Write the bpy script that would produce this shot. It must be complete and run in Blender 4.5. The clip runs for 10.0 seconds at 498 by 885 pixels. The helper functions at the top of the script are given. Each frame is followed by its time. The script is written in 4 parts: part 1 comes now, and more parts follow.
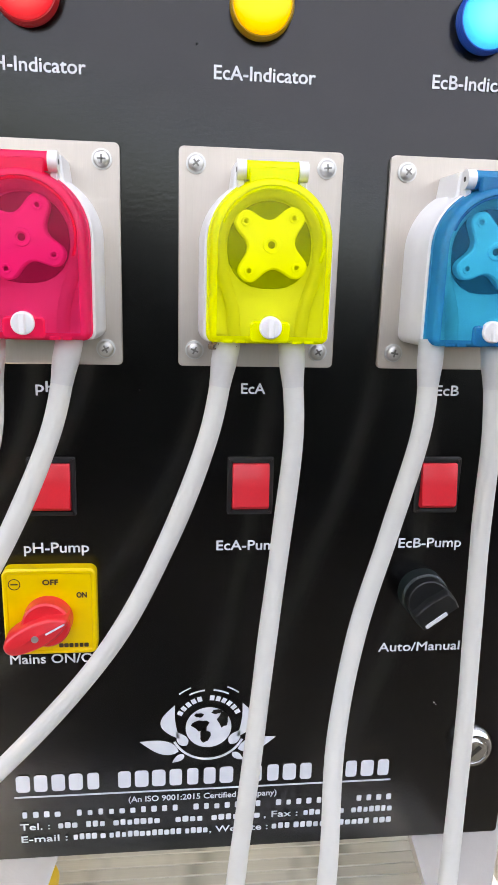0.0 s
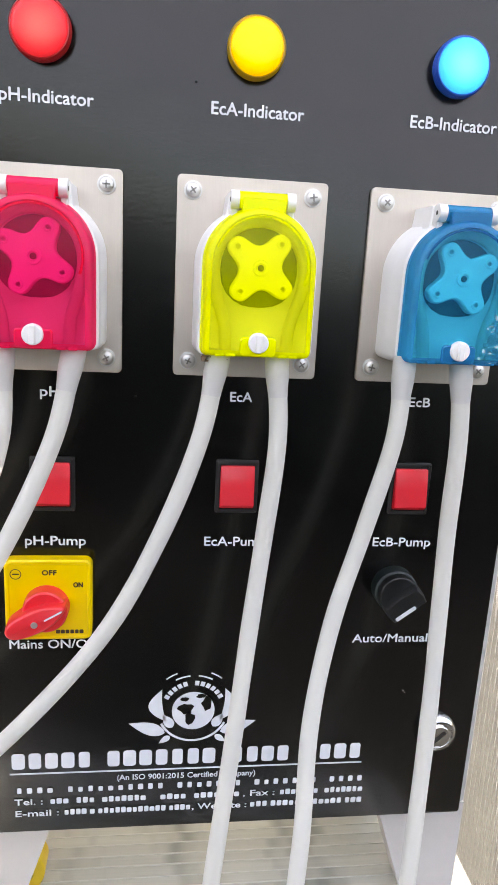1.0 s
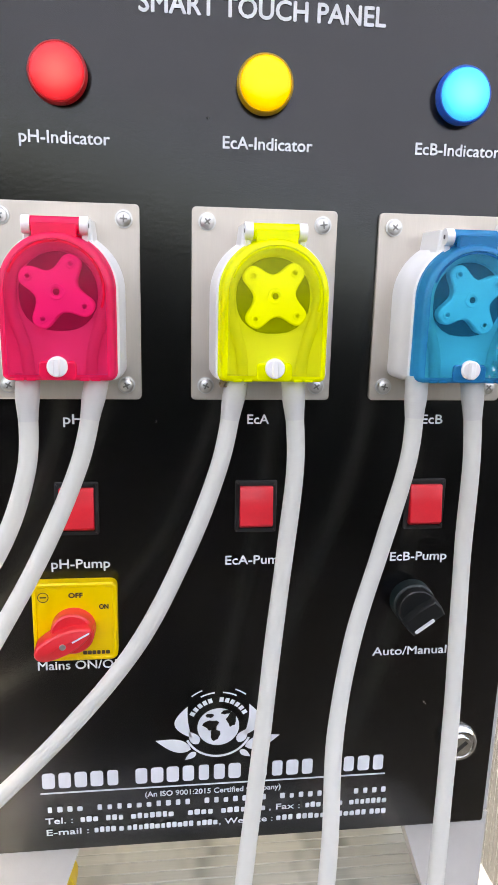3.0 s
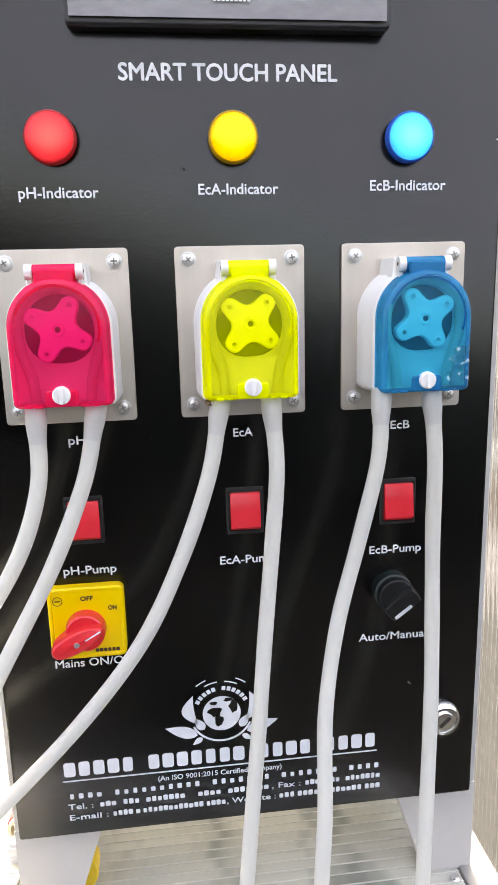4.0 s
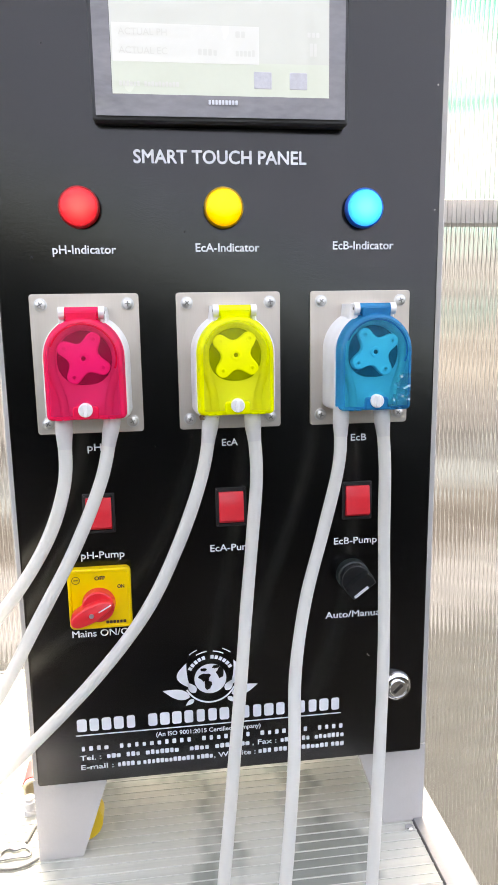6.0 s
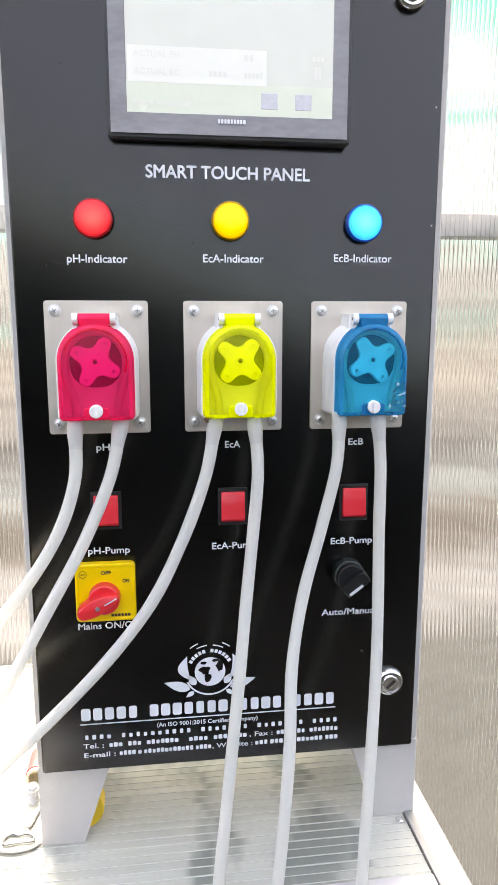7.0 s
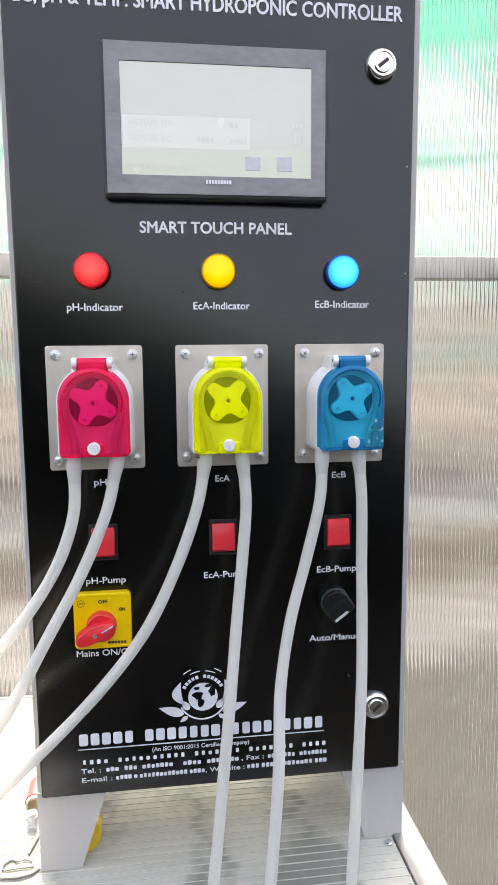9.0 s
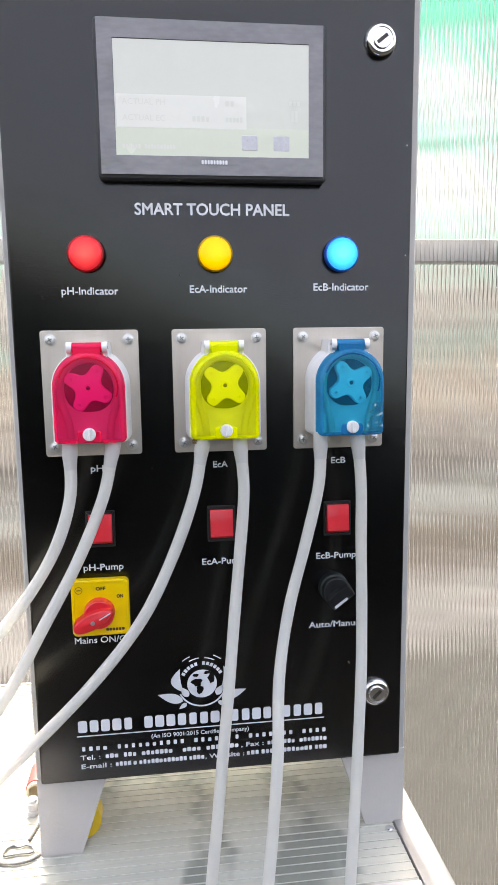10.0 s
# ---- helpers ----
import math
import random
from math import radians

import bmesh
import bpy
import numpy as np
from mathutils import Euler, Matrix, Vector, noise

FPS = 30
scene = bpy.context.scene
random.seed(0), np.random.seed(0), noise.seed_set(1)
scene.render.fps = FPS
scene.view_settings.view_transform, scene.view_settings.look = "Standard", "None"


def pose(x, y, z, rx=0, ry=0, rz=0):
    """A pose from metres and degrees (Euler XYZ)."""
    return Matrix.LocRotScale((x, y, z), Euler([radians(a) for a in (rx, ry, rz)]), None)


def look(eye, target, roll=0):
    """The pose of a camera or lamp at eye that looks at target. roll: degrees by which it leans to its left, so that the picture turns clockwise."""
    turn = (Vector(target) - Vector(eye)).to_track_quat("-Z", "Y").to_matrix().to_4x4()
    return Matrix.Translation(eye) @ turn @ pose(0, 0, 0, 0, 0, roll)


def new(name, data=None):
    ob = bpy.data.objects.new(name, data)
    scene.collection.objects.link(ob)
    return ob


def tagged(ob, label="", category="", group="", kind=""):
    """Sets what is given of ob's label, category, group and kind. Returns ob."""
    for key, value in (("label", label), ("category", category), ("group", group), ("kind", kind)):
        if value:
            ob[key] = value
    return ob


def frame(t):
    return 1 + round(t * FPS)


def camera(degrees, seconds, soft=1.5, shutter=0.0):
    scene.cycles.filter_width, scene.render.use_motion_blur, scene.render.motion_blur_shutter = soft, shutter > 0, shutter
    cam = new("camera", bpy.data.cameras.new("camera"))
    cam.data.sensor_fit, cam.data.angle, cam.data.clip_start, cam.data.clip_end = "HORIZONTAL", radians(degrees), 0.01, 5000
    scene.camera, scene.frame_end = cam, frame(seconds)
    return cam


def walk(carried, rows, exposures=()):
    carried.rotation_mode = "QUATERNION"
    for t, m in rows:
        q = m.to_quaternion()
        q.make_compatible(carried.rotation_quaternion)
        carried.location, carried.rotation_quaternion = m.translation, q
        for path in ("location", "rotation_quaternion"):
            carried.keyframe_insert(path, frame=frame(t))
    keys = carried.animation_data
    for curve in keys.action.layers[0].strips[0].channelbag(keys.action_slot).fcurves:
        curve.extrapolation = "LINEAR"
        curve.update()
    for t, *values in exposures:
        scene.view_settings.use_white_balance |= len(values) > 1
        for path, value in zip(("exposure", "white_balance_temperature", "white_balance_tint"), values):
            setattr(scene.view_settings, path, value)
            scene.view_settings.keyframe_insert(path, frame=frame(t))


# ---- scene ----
cam = camera(39.4, 10.0, soft=0.95)
PATH = [
    (0, (-0.0408, -0.3757, 1.0485), (0.1681, 1.5524, 0.5598), 1.63),
    (0.5, (-0.0439, -0.3957, 1.0534), (0.2053, 1.5295, 0.5726), 1.58),
    (1, (-0.0453, -0.4060, 1.0589), (0.2047, 1.5175, 0.5712), 3.08),
    (1.5, (-0.0425, -0.4014, 1.0599), (0.2418, 1.5185, 0.5772), 3.09),
    (2, (-0.0499, -0.3956, 1.0597), (0.2415, 1.5235, 0.5776), 3.57),
    (2.5, (-0.0552, -0.3989, 1.0650), (0.2055, 1.5280, 0.5970), 2.97),
    (4, (-0.0478, -0.4617, 1.0808), (0.1753, 1.4768, 0.6421), -1.46),
    (4.5, (-0.0471, -0.4839, 1.0939), (0.1916, 1.4643, 0.7097), -1.31),
    (5, (-0.0372, -0.5117, 1.0893), (0.2046, 1.4336, 0.6924), -1.47),
    (6.5, (-0.0615, -0.5864, 1.0946), (0.1900, 1.3635, 0.7275), -0.44),
    (7, (-0.0610, -0.5935, 1.0952), (0.1915, 1.3572, 0.7332), 0.04),
    (7.5, (-0.0629, -0.5982, 1.0962), (0.1916, 1.3595, 0.7753), 1.01),
    (8, (-0.0584, -0.6203, 1.1064), (0.1550, 1.3517, 0.8503), 0.73),
    (8.5, (-0.0579, -0.6334, 1.1071), (0.1890, 1.3371, 0.8703), 0.30),
    (9, (-0.0568, -0.6317, 1.1029), (0.2020, 1.3332, 0.8345), -0.46),
    (9.5, (-0.0502, -0.6308, 1.1004), (0.2192, 1.3301, 0.8142), -0.95),
    (10, (-0.0493, -0.6257, 1.0993), (0.1932, 1.3365, 0.7973), -0.74),
]
walk(cam, [(t, look(eye, target, roll)) for t, eye, target, roll in PATH], [(0.0, 2.26, 8050, 15), (5.0, 2.24, 7950, 15), (7.0, 2.22, 7700, 14), (7.5, 2.2, 7650, 14), (8.0, 2.06, 7600, 14), (8.6, 1.92, 7600, 14), (10.0, 1.94, 7650, 14)])

# ---- world and light ----
SUN_EL, SUN_AZ = 52.0, -2.0      # the sun stands high behind the cabinet
world = bpy.data.worlds.new("world")
scene.world = world
world.use_nodes = True
wn = world.node_tree.nodes
sky = wn.new("ShaderNodeTexSky")
sky.sky_type, sky.sun_disc = "NISHITA", False
sky.sun_elevation, sky.sun_rotation = radians(SUN_EL), radians(SUN_AZ)
sky.dust_density, sky.ozone_density, sky.air_density = 3.0, 1.0, 1.0
world.node_tree.links.new(sky.outputs[0], wn["Background"].inputs[0])
wn["Background"].inputs[1].default_value = 0.15
sun = new("sun", bpy.data.lights.new("sun", "SUN"))
sun.data.energy, sun.data.angle, sun.data.color = 3.0, radians(6.0), (1.0, 0.96, 0.9)
sun_dir = Vector((math.sin(radians(SUN_AZ)) * math.cos(radians(SUN_EL)), math.cos(radians(SUN_AZ)) * math.cos(radians(SUN_EL)), math.sin(radians(SUN_EL))))
sun.matrix_world = look(sun_dir * 8, (0, 0, 0))


# ---- materials ----
def nodes_of(name):
    m = bpy.data.materials.new(name)
    m.use_nodes = True
    nt = m.node_tree
    return m, nt, nt.nodes["Principled BSDF"], nt.nodes["Material Output"]


def mat(name, col, rough=0.5, metal=0.0, var=0.06, scale=30.0, bump=0.0, bscale=400.0, coat=0.0, stretch=(1, 1, 1), spec=0.5, rvar=0.08, emit=None, power=0.0):
    """A plain surface with tone varied at two scales, uneven gloss and fine relief."""
    m, nt, p, out = nodes_of(name)
    co = nt.nodes.new("ShaderNodeTexCoord")
    mp = nt.nodes.new("ShaderNodeMapping")
    mp.inputs["Scale"].default_value = stretch
    nt.links.new(co.outputs["Object"], mp.inputs["Vector"])
    n1, n2 = nt.nodes.new("ShaderNodeTexNoise"), nt.nodes.new("ShaderNodeTexNoise")
    n1.inputs["Scale"].default_value, n2.inputs["Scale"].default_value = scale, scale * 9
    n1.inputs["Detail"].default_value, n2.inputs["Detail"].default_value = 3, 3
    for n in (n1, n2):
        nt.links.new(mp.outputs[0], n.inputs["Vector"])
    mean = nt.nodes.new("ShaderNodeMix")
    mean.data_type = "FLOAT"
    mean.inputs[0].default_value = 0.4
    nt.links.new(n1.outputs["Fac"], mean.inputs[2])
    nt.links.new(n2.outputs["Fac"], mean.inputs[3])
    mix = nt.nodes.new("ShaderNodeMix")
    mix.data_type = "RGBA"
    mix.inputs[6].default_value = (*[max(0, c * (1 - 2 * var)) for c in col], 1)
    mix.inputs[7].default_value = (*[min(1, c * (1 + 2 * var)) for c in col], 1)
    nt.links.new(mean.outputs[0], mix.inputs[0])
    nt.links.new(mix.outputs[2], p.inputs["Base Color"])
    rr = nt.nodes.new("ShaderNodeMapRange")
    rr.inputs[3].default_value, rr.inputs[4].default_value = max(0.02, rough - rvar), min(1, rough + rvar)
    nt.links.new(n1.outputs["Fac"], rr.inputs[0])
    nt.links.new(rr.outputs[0], p.inputs["Roughness"])
    p.inputs["Metallic"].default_value = metal
    p.inputs["Specular IOR Level"].default_value = spec
    p.inputs["Coat Weight"].default_value = coat
    p.inputs["Coat Roughness"].default_value = 0.08
    if bump:
        nb, b = nt.nodes.new("ShaderNodeTexNoise"), nt.nodes.new("ShaderNodeBump")
        nb.inputs["Scale"].default_value, nb.inputs["Detail"].default_value = bscale, 2
        nt.links.new(mp.outputs[0], nb.inputs["Vector"])
        b.inputs["Strength"].default_value, b.inputs["Distance"].default_value = bump, 0.001
        nt.links.new(nb.outputs["Fac"], b.inputs["Height"])
        nt.links.new(b.outputs[0], p.inputs["Normal"])
    if emit:
        p.inputs["Emission Color"].default_value = (*emit, 1)
        p.inputs["Emission Strength"].default_value = power
    return m


def tinted_plastic(name, through_col, body_col, clear=0.5):
    """Clear coloured plastic: part of the light goes straight through tinted, part is scattered, with a glossy face."""
    m, nt, p, out = nodes_of(name)
    t = nt.nodes.new("ShaderNodeBsdfTransparent")
    t.inputs[0].default_value = (*through_col, 1)
    tr = nt.nodes.new("ShaderNodeBsdfTranslucent")
    tr.inputs[0].default_value = (*body_col, 1)
    p.inputs["Base Color"].default_value = (*body_col, 1)
    p.inputs["Roughness"].default_value = 0.22
    no = nt.nodes.new("ShaderNodeTexNoise")
    no.inputs["Scale"].default_value = 60
    rr = nt.nodes.new("ShaderNodeMapRange")
    rr.inputs[3].default_value, rr.inputs[4].default_value = 0.12, 0.34
    nt.links.new(no.outputs["Fac"], rr.inputs[0])
    nt.links.new(rr.outputs[0], p.inputs["Roughness"])
    a, b = nt.nodes.new("ShaderNodeMixShader"), nt.nodes.new("ShaderNodeMixShader")
    a.inputs[0].default_value = 0.3
    nt.links.new(p.outputs[0], a.inputs[1])
    nt.links.new(tr.outputs[0], a.inputs[2])
    b.inputs[0].default_value = clear
    nt.links.new(a.outputs[0], b.inputs[1])
    nt.links.new(t.outputs[0], b.inputs[2])
    nt.links.new(b.outputs[0], out.inputs[0])
    return m


def milky(name, col, share=0.35, rough=0.35, scale=40, var=0.04, stretch=(1, 1, 1)):
    """Soft translucent plastic that lets scattered light through."""
    m = mat(name, col, rough, var=var, scale=scale, bump=0.05, bscale=300, stretch=stretch)
    nt = m.node_tree
    p, out = nt.nodes["Principled BSDF"], nt.nodes["Material Output"]
    tr, a = nt.nodes.new("ShaderNodeBsdfTranslucent"), nt.nodes.new("ShaderNodeMixShader")
    tr.inputs[0].default_value = (*col, 1)
    a.inputs[0].default_value = share
    nt.links.new(p.outputs[0], a.inputs[1])
    nt.links.new(tr.outputs[0], a.inputs[2])
    nt.links.new(a.outputs[0], out.inputs[0])
    return m


def sheet_glass(name, col, rough, ior):
    m, nt, p, out = nodes_of(name)
    p.inputs["Base Color"].default_value = (*col, 1)
    p.inputs["Transmission Weight"].default_value = 1.0
    p.inputs["Roughness"].default_value = rough
    p.inputs["IOR"].default_value = ior
    return m


BLACK = mat("black_powder_coat", (0.0012, 0.0011, 0.0011), 0.22, var=0.2, scale=14, bump=0.04, bscale=420, spec=0.56, rvar=0.04)
LIGHT_GREY = mat("light_grey_paint", (0.515, 0.49, 0.462), 0.5, var=0.04, scale=20, bump=0.1, bscale=500)
PRINT = mat("white_print", (0.7, 0.71, 0.74), 0.55, var=0.03)
STEEL = mat("brushed_steel", (0.58, 0.52, 0.46), 0.42, 0.75, var=0.06, scale=18, stretch=(14, 14, 0.6), bump=0.06, bscale=120)
SCREW = mat("zinc_screw", (0.66, 0.65, 0.63), 0.42, 0.9, var=0.08, scale=200)
RECESS = mat("screw_recess", (0.25, 0.24, 0.23), 0.4, 0.8)
CHROME = mat("chrome", (0.8, 0.8, 0.8), 0.12, 1.0, var=0.05, scale=60, rvar=0.05)
SLOT = mat("dark_slot", (0.05, 0.045, 0.04), 0.5, 0.4)
WHITE_PLASTIC = mat("white_plastic", (0.76, 0.75, 0.74), 0.4, var=0.03, scale=30)
GASKET = mat("black_rubber", (0.012, 0.012, 0.013), 0.5, var=0.15)
SOFT_BLACK = mat("black_plastic", (0.007, 0.0075, 0.008), 0.38, var=0.1, scale=60, bump=0.1)
SELECTOR = mat("green_black_plastic", (0.006, 0.014, 0.014), 0.4, var=0.12, scale=60)
ROCKER_RED = mat("red_rocker_plastic", (0.74, 0.014, 0.028), 0.34, var=0.08, scale=90, coat=0.08)
KNOB_RED = mat("red_knob_plastic", (0.78, 0.022, 0.032), 0.35, var=0.06, scale=60, coat=0.2)
YELLOW = mat("yellow_plate_plastic", (0.88, 0.60, 0.0), 0.4, var=0.04, scale=40, coat=0.1)
INK = mat("dark_ink", (0.06, 0.03, 0.02), 0.6)
TUBE = milky("milky_silicone", (0.80, 0.79, 0.745), 0.45, 0.5)
FROST = milky("frosted_silicone", (0.74, 0.73, 0.71), 0.5, 0.55, var=0.1)
STAIN = mat("brown_stain", (0.16, 0.1, 0.06), 0.7, var=0.4, scale=200)
BEZEL = mat("dark_bezel_plastic", (0.012, 0.012, 0.014), 0.4, var=0.1, scale=60)
FILM = mat("grey_film", (0.19, 0.184, 0.188), 0.2, var=0.25, scale=12, stretch=(1, 1, 2.5), bump=0.5, bscale=16, coat=0.5)
ALU = mat("aluminium", (0.29, 0.29, 0.29), 0.48, 0.7, var=0.06, scale=12, stretch=(1, 8, 8), bump=0.05)
ALU_DULL = mat("dull_aluminium", (0.62, 0.6, 0.6), 0.5, 0.2, var=0.08, scale=9)
CREAM = mat("cream_card", (0.62, 0.55, 0.4), 0.7, var=0.08)
TAPE_RED = mat("red_tape", (0.5, 0.06, 0.06), 0.5, var=0.1)
TAPE_YELLOW = mat("yellow_tape", (0.75, 0.5, 0.02), 0.4, var=0.06)
WIRE = mat("steel_wire", (0.22, 0.22, 0.22), 0.3, 0.9, var=0.1)
FLOOR = mat("black_unseen_floor", (0.0045, 0.0045, 0.004), 0.85, var=0.2, scale=3, bump=0.3, bscale=60)


# ---- builders ----
def rrect(cx, cz, w, h, r, n=5):
    pts = []
    for sx, sz, a0 in ((1, 1, 0), (-1, 1, 90), (-1, -1, 180), (1, -1, 270)):
        for i in range(n + 1):
            a = radians(a0 + 90 * i / n)
            pts.append((cx + sx * (w / 2 - r) + r * math.cos(a), cz + sz * (h / 2 - r) + r * math.sin(a)))
    return pts


def circle(cx, cz, r, n=40):
    return [(cx + r * math.cos(2 * math.pi * i / n), cz + r * math.sin(2 * math.pi * i / n)) for i in range(n)]


def arch(half, zb, zc, r=0.005, n=28, k=5):
    """A door-like outline: round top of radius half about zc, straight sides, small round corners at zb."""
    pts = [(half * math.cos(math.pi * i / n), zc + half * math.sin(math.pi * i / n)) for i in range(n + 1)]
    for sx, a0 in ((-1, 180), (1, 270)):
        for i in range(k + 1):
            a = radians(a0 + 90 * i / k)
            pts.append((sx * (half - r) + r * math.cos(a), zb + r + r * math.sin(a)))
    return pts


def inset(pts, d):
    out, n = [], len(pts)
    for i in range(n):
        a, b, c = Vector(pts[i - 1]), Vector(pts[i]), Vector(pts[(i + 1) % n])
        e, f = (b - a).normalized(), (c - b).normalized()
        na, nb = Vector((-e.y, e.x)), Vector((-f.y, f.x))
        m = (na + nb)
        m = m / max(0.3, m.length_squared / 2) if m.length > 1e-6 else na
        out.append((b.x + m.x * d, b.y + m.y * d))
    return out


def loft(bm, outline, rings, cap0=True, cap1=True):
    """An outline in x and z (anticlockwise from the front) carried along y through rings of (y, inset)."""
    rows = []
    for y, d in rings:
        rows.append([bm.verts.new((x, y, z)) for x, z in (inset(outline, d) if d else outline)])
    n = len(outline)
    for a, b in zip(rows, rows[1:]):
        for i in range(n):
            j = (i + 1) % n
            bm.faces.new((a[i], a[j], b[j], b[i]))
    if cap0:
        bm.faces.new(rows[0][::-1])
    if cap1:
        bm.faces.new(rows[-1])
    return bm


def block(bm, x0, x1, y0, y1, z0, z1, r=0.001, n=2):
    """A box with softened edges."""
    r = min(r, (x1 - x0) * 0.45, (y1 - y0) * 0.45, (z1 - z0) * 0.45)
    o = rrect((x0 + x1) / 2, (z0 + z1) / 2, x1 - x0, z1 - z0, r, n)
    return loft(bm, o, [(y1, r * 0.6), (y1 - r, 0), (y0 + r, 0), (y0, r * 0.6)])


def sweep(bm, pts, radius, seg=14, cap=True):
    """A round bar along a line; radius is a number or one per point."""
    pts = [Vector(p) for p in pts]
    rad = radius if isinstance(radius, (list, tuple)) else [radius] * len(pts)
    rows, side = [], None
    for i, p in enumerate(pts):
        d = (pts[min(i + 1, len(pts) - 1)] - pts[max(i - 1, 0)]).normalized()
        if side is None:
            side = d.orthogonal().normalized()
        side = (side - d * side.dot(d)).normalized()
        up = d.cross(side)
        rows.append([bm.verts.new(p + rad[i] * (math.cos(2 * math.pi * k / seg) * side + math.sin(2 * math.pi * k / seg) * up)) for k in range(seg)])
    for a, b in zip(rows, rows[1:]):
        for k in range(seg):
            j = (k + 1) % seg
            bm.faces.new((a[k], a[j], b[j], b[k]))
    if cap:
        bm.faces.new(rows[0][::-1])
        bm.faces.new(rows[-1])
    return bm


def spline(ctrl, step=8):
    """A smooth line through control points."""
    c = [Vector(p) for p in ctrl]
    c = [2 * c[0] - c[1]] + c + [2 * c[-1] - c[-2]]
    out = []
    for i in range(1, len(c) - 2):
        for k in range(step):
            t = k / step
            a, b, d, e = c[i - 1], c[i], c[i + 1], c[i + 2]
            out.append(0.5 * ((2 * b) + (d - a) * t + (2 * a - 5 * b + 4 * d - e) * t * t + (3 * b - a - 3 * d + e) * t ** 3))
    out.append(c[-2])
    return out


def finish(bm, name, material):
    bmesh.ops.recalc_face_normals(bm, faces=bm.faces)
    for f in bm.faces:
        f.smooth = True
    me = bpy.data.meshes.new(name)
    bm.to_mesh(me)
    bm.free()
    me.set_sharp_from_angle(angle=radians(38))
    me.materials.append(material)
    return me


def part(name, bm, material, parent=None, label="", at=None):
    ob = new(name, finish(bm, name, material))
    if parent:
        ob.parent = parent
    if at:
        ob.location = at
    if label:
        ob["label"] = label
    return ob


def thing(name, at, label, category, group="", kind=""):
    e = new(name)
    e.location = at
    e.empty_display_size = 0.02
    return tagged(e, label, category, group, kind)


B = bmesh.new


def text_mesh(text, weight=0.0):
    cu = bpy.data.curves.new("text", "FONT")
    cu.body, cu.size, cu.offset, cu.resolution_u = text, 1.0, weight, 3
    ob = bpy.data.objects.new("text", cu)
    scene.collection.objects.link(ob)
    bpy.context.view_layer.update()
    me = bpy.data.meshes.new_from_object(ob.evaluated_get(bpy.context.evaluated_depsgraph_get()))
    bpy.data.objects.remove(ob)
    bpy.data.curves.remove(cu)
    return me


CAP = max(v.co.y for v in text_mesh("E").vertices)


def lettering(text, x0, x1, z, cap, parent, y=-0.0004, material=None, weight=0.028, name="lettering"):
    """Flat printed words from x0 to x1 on the base line z, with capitals cap high."""
    src = text_mesh(text)
    lo, hi = min(v.co.x for v in src.vertices), max(v.co.x for v in src.vertices)
    verts, faces = [], []
    for k, (ox, oz) in enumerate(((-1, 0), (1, 0), (0, 1), (0, -1))):
        base = len(verts)
        verts += [(x0 + (v.co.x - lo) * (x1 - x0) / (hi - lo) + ox * weight * cap, y - 0.00004 * k, z + v.co.y * cap / CAP + oz * weight * cap) for v in src.vertices]
        faces += [[base + q for q in f.vertices] for f in src.polygons]
    me = bpy.data.meshes.new(name)
    me.from_pydata(verts, [], faces)
    me.materials.append(material or PRINT)
    ob = new(name, me)
    ob.parent = parent
    return ob


def bars(lengths, x0, x1, z0, z1, parent, y=-0.0004, material=None, fill=0.78, name="printed_line", gap=1.0):
    """A line of writing as plain bars: one run of short bars for each word, lengths in letters."""
    bm = B()
    line = None
    if name == "maker_line":
        line = new(name)
        line.parent = parent
    total = sum(lengths) + gap * (len(lengths) - 1)
    pitch, x = (x1 - x0) / total, x0
    rng = random.Random(sum(lengths))
    for count in lengths:
        for k in range(count):
            w = pitch * fill * rng.uniform(0.85, 1.1)
            h = (z1 - z0) * (1 if line else rng.choice((1, 1, 0.85)))
            c = x + pitch * (k + 0.5)
            bm.faces.new([bm.verts.new((px, y, pz)) for px, pz in rrect(c, z0 + h / 2, w, h, min(w, h) * 0.25, 3)])
            if line:
                part("bar", bm, material or PRINT, line)
                bm = B()
        x += pitch * (count + gap)
    if line:
        bm.free()
        return line
    return tagged(part(name, bm, material or PRINT, parent), kind="stuff")


# ---- setting ----
TABLE_Z, WALL_Y = 0.594, 0.38

# The floor is out of view; its near-black colour keeps the door's reflection dark.
floor = part("floor", block(B(), -6, 6, -6, 0.42, -0.1, 0.0, 0.005), FLOOR)
tagged(floor, "unseen greenhouse floor, coloured black to keep door reflections dark", "floor", kind="structure")
SOIL = mat("dry_grey_soil", (0.040, 0.040, 0.037), 0.9, var=1.3, scale=9, bump=0.3, bscale=40, stretch=(0.6, 1.3, 1))
ground = part("ground", block(B(), -6, 6, 0.422, 6, -0.1, -0.004, 0.005), SOIL)
tagged(ground, "dry grey soil in the sun outside the wall", "ground", kind="structure")


# Unseen panel added behind the camera so the lower door reflects dark.
DARK_PANEL = mat("dark_green_panel", (0.007, 0.010, 0.009), 0.9, var=0.3, scale=5, bump=0.2, bscale=90)
dark_panel = part("reflection_darkener", block(B(), -4, 4, -2.4, -2.36, 0.0, 1.2, 0.004), DARK_PANEL)
tagged(dark_panel, "unseen low dark green panel added to darken the door reflections", "wall", kind="structure")


# Unseen sheet added overhead: softens the sunlight and brightens the door's upper reflection.
FILL_SHEET = milky("white_fill_sheet", (0.78, 0.835, 0.925), 0.8, 0.6, 3)
fill_bm = loft(B(), [(-4, -0.005), (4, -0.005), (4, 0.005), (-4, 0.005)], [(0.0, 0), (-3.2, 0)])
fill_bm.transform(Matrix.Translation((0, 0.37, 2.66)) @ Matrix.Rotation(radians(19), 4, "X"))
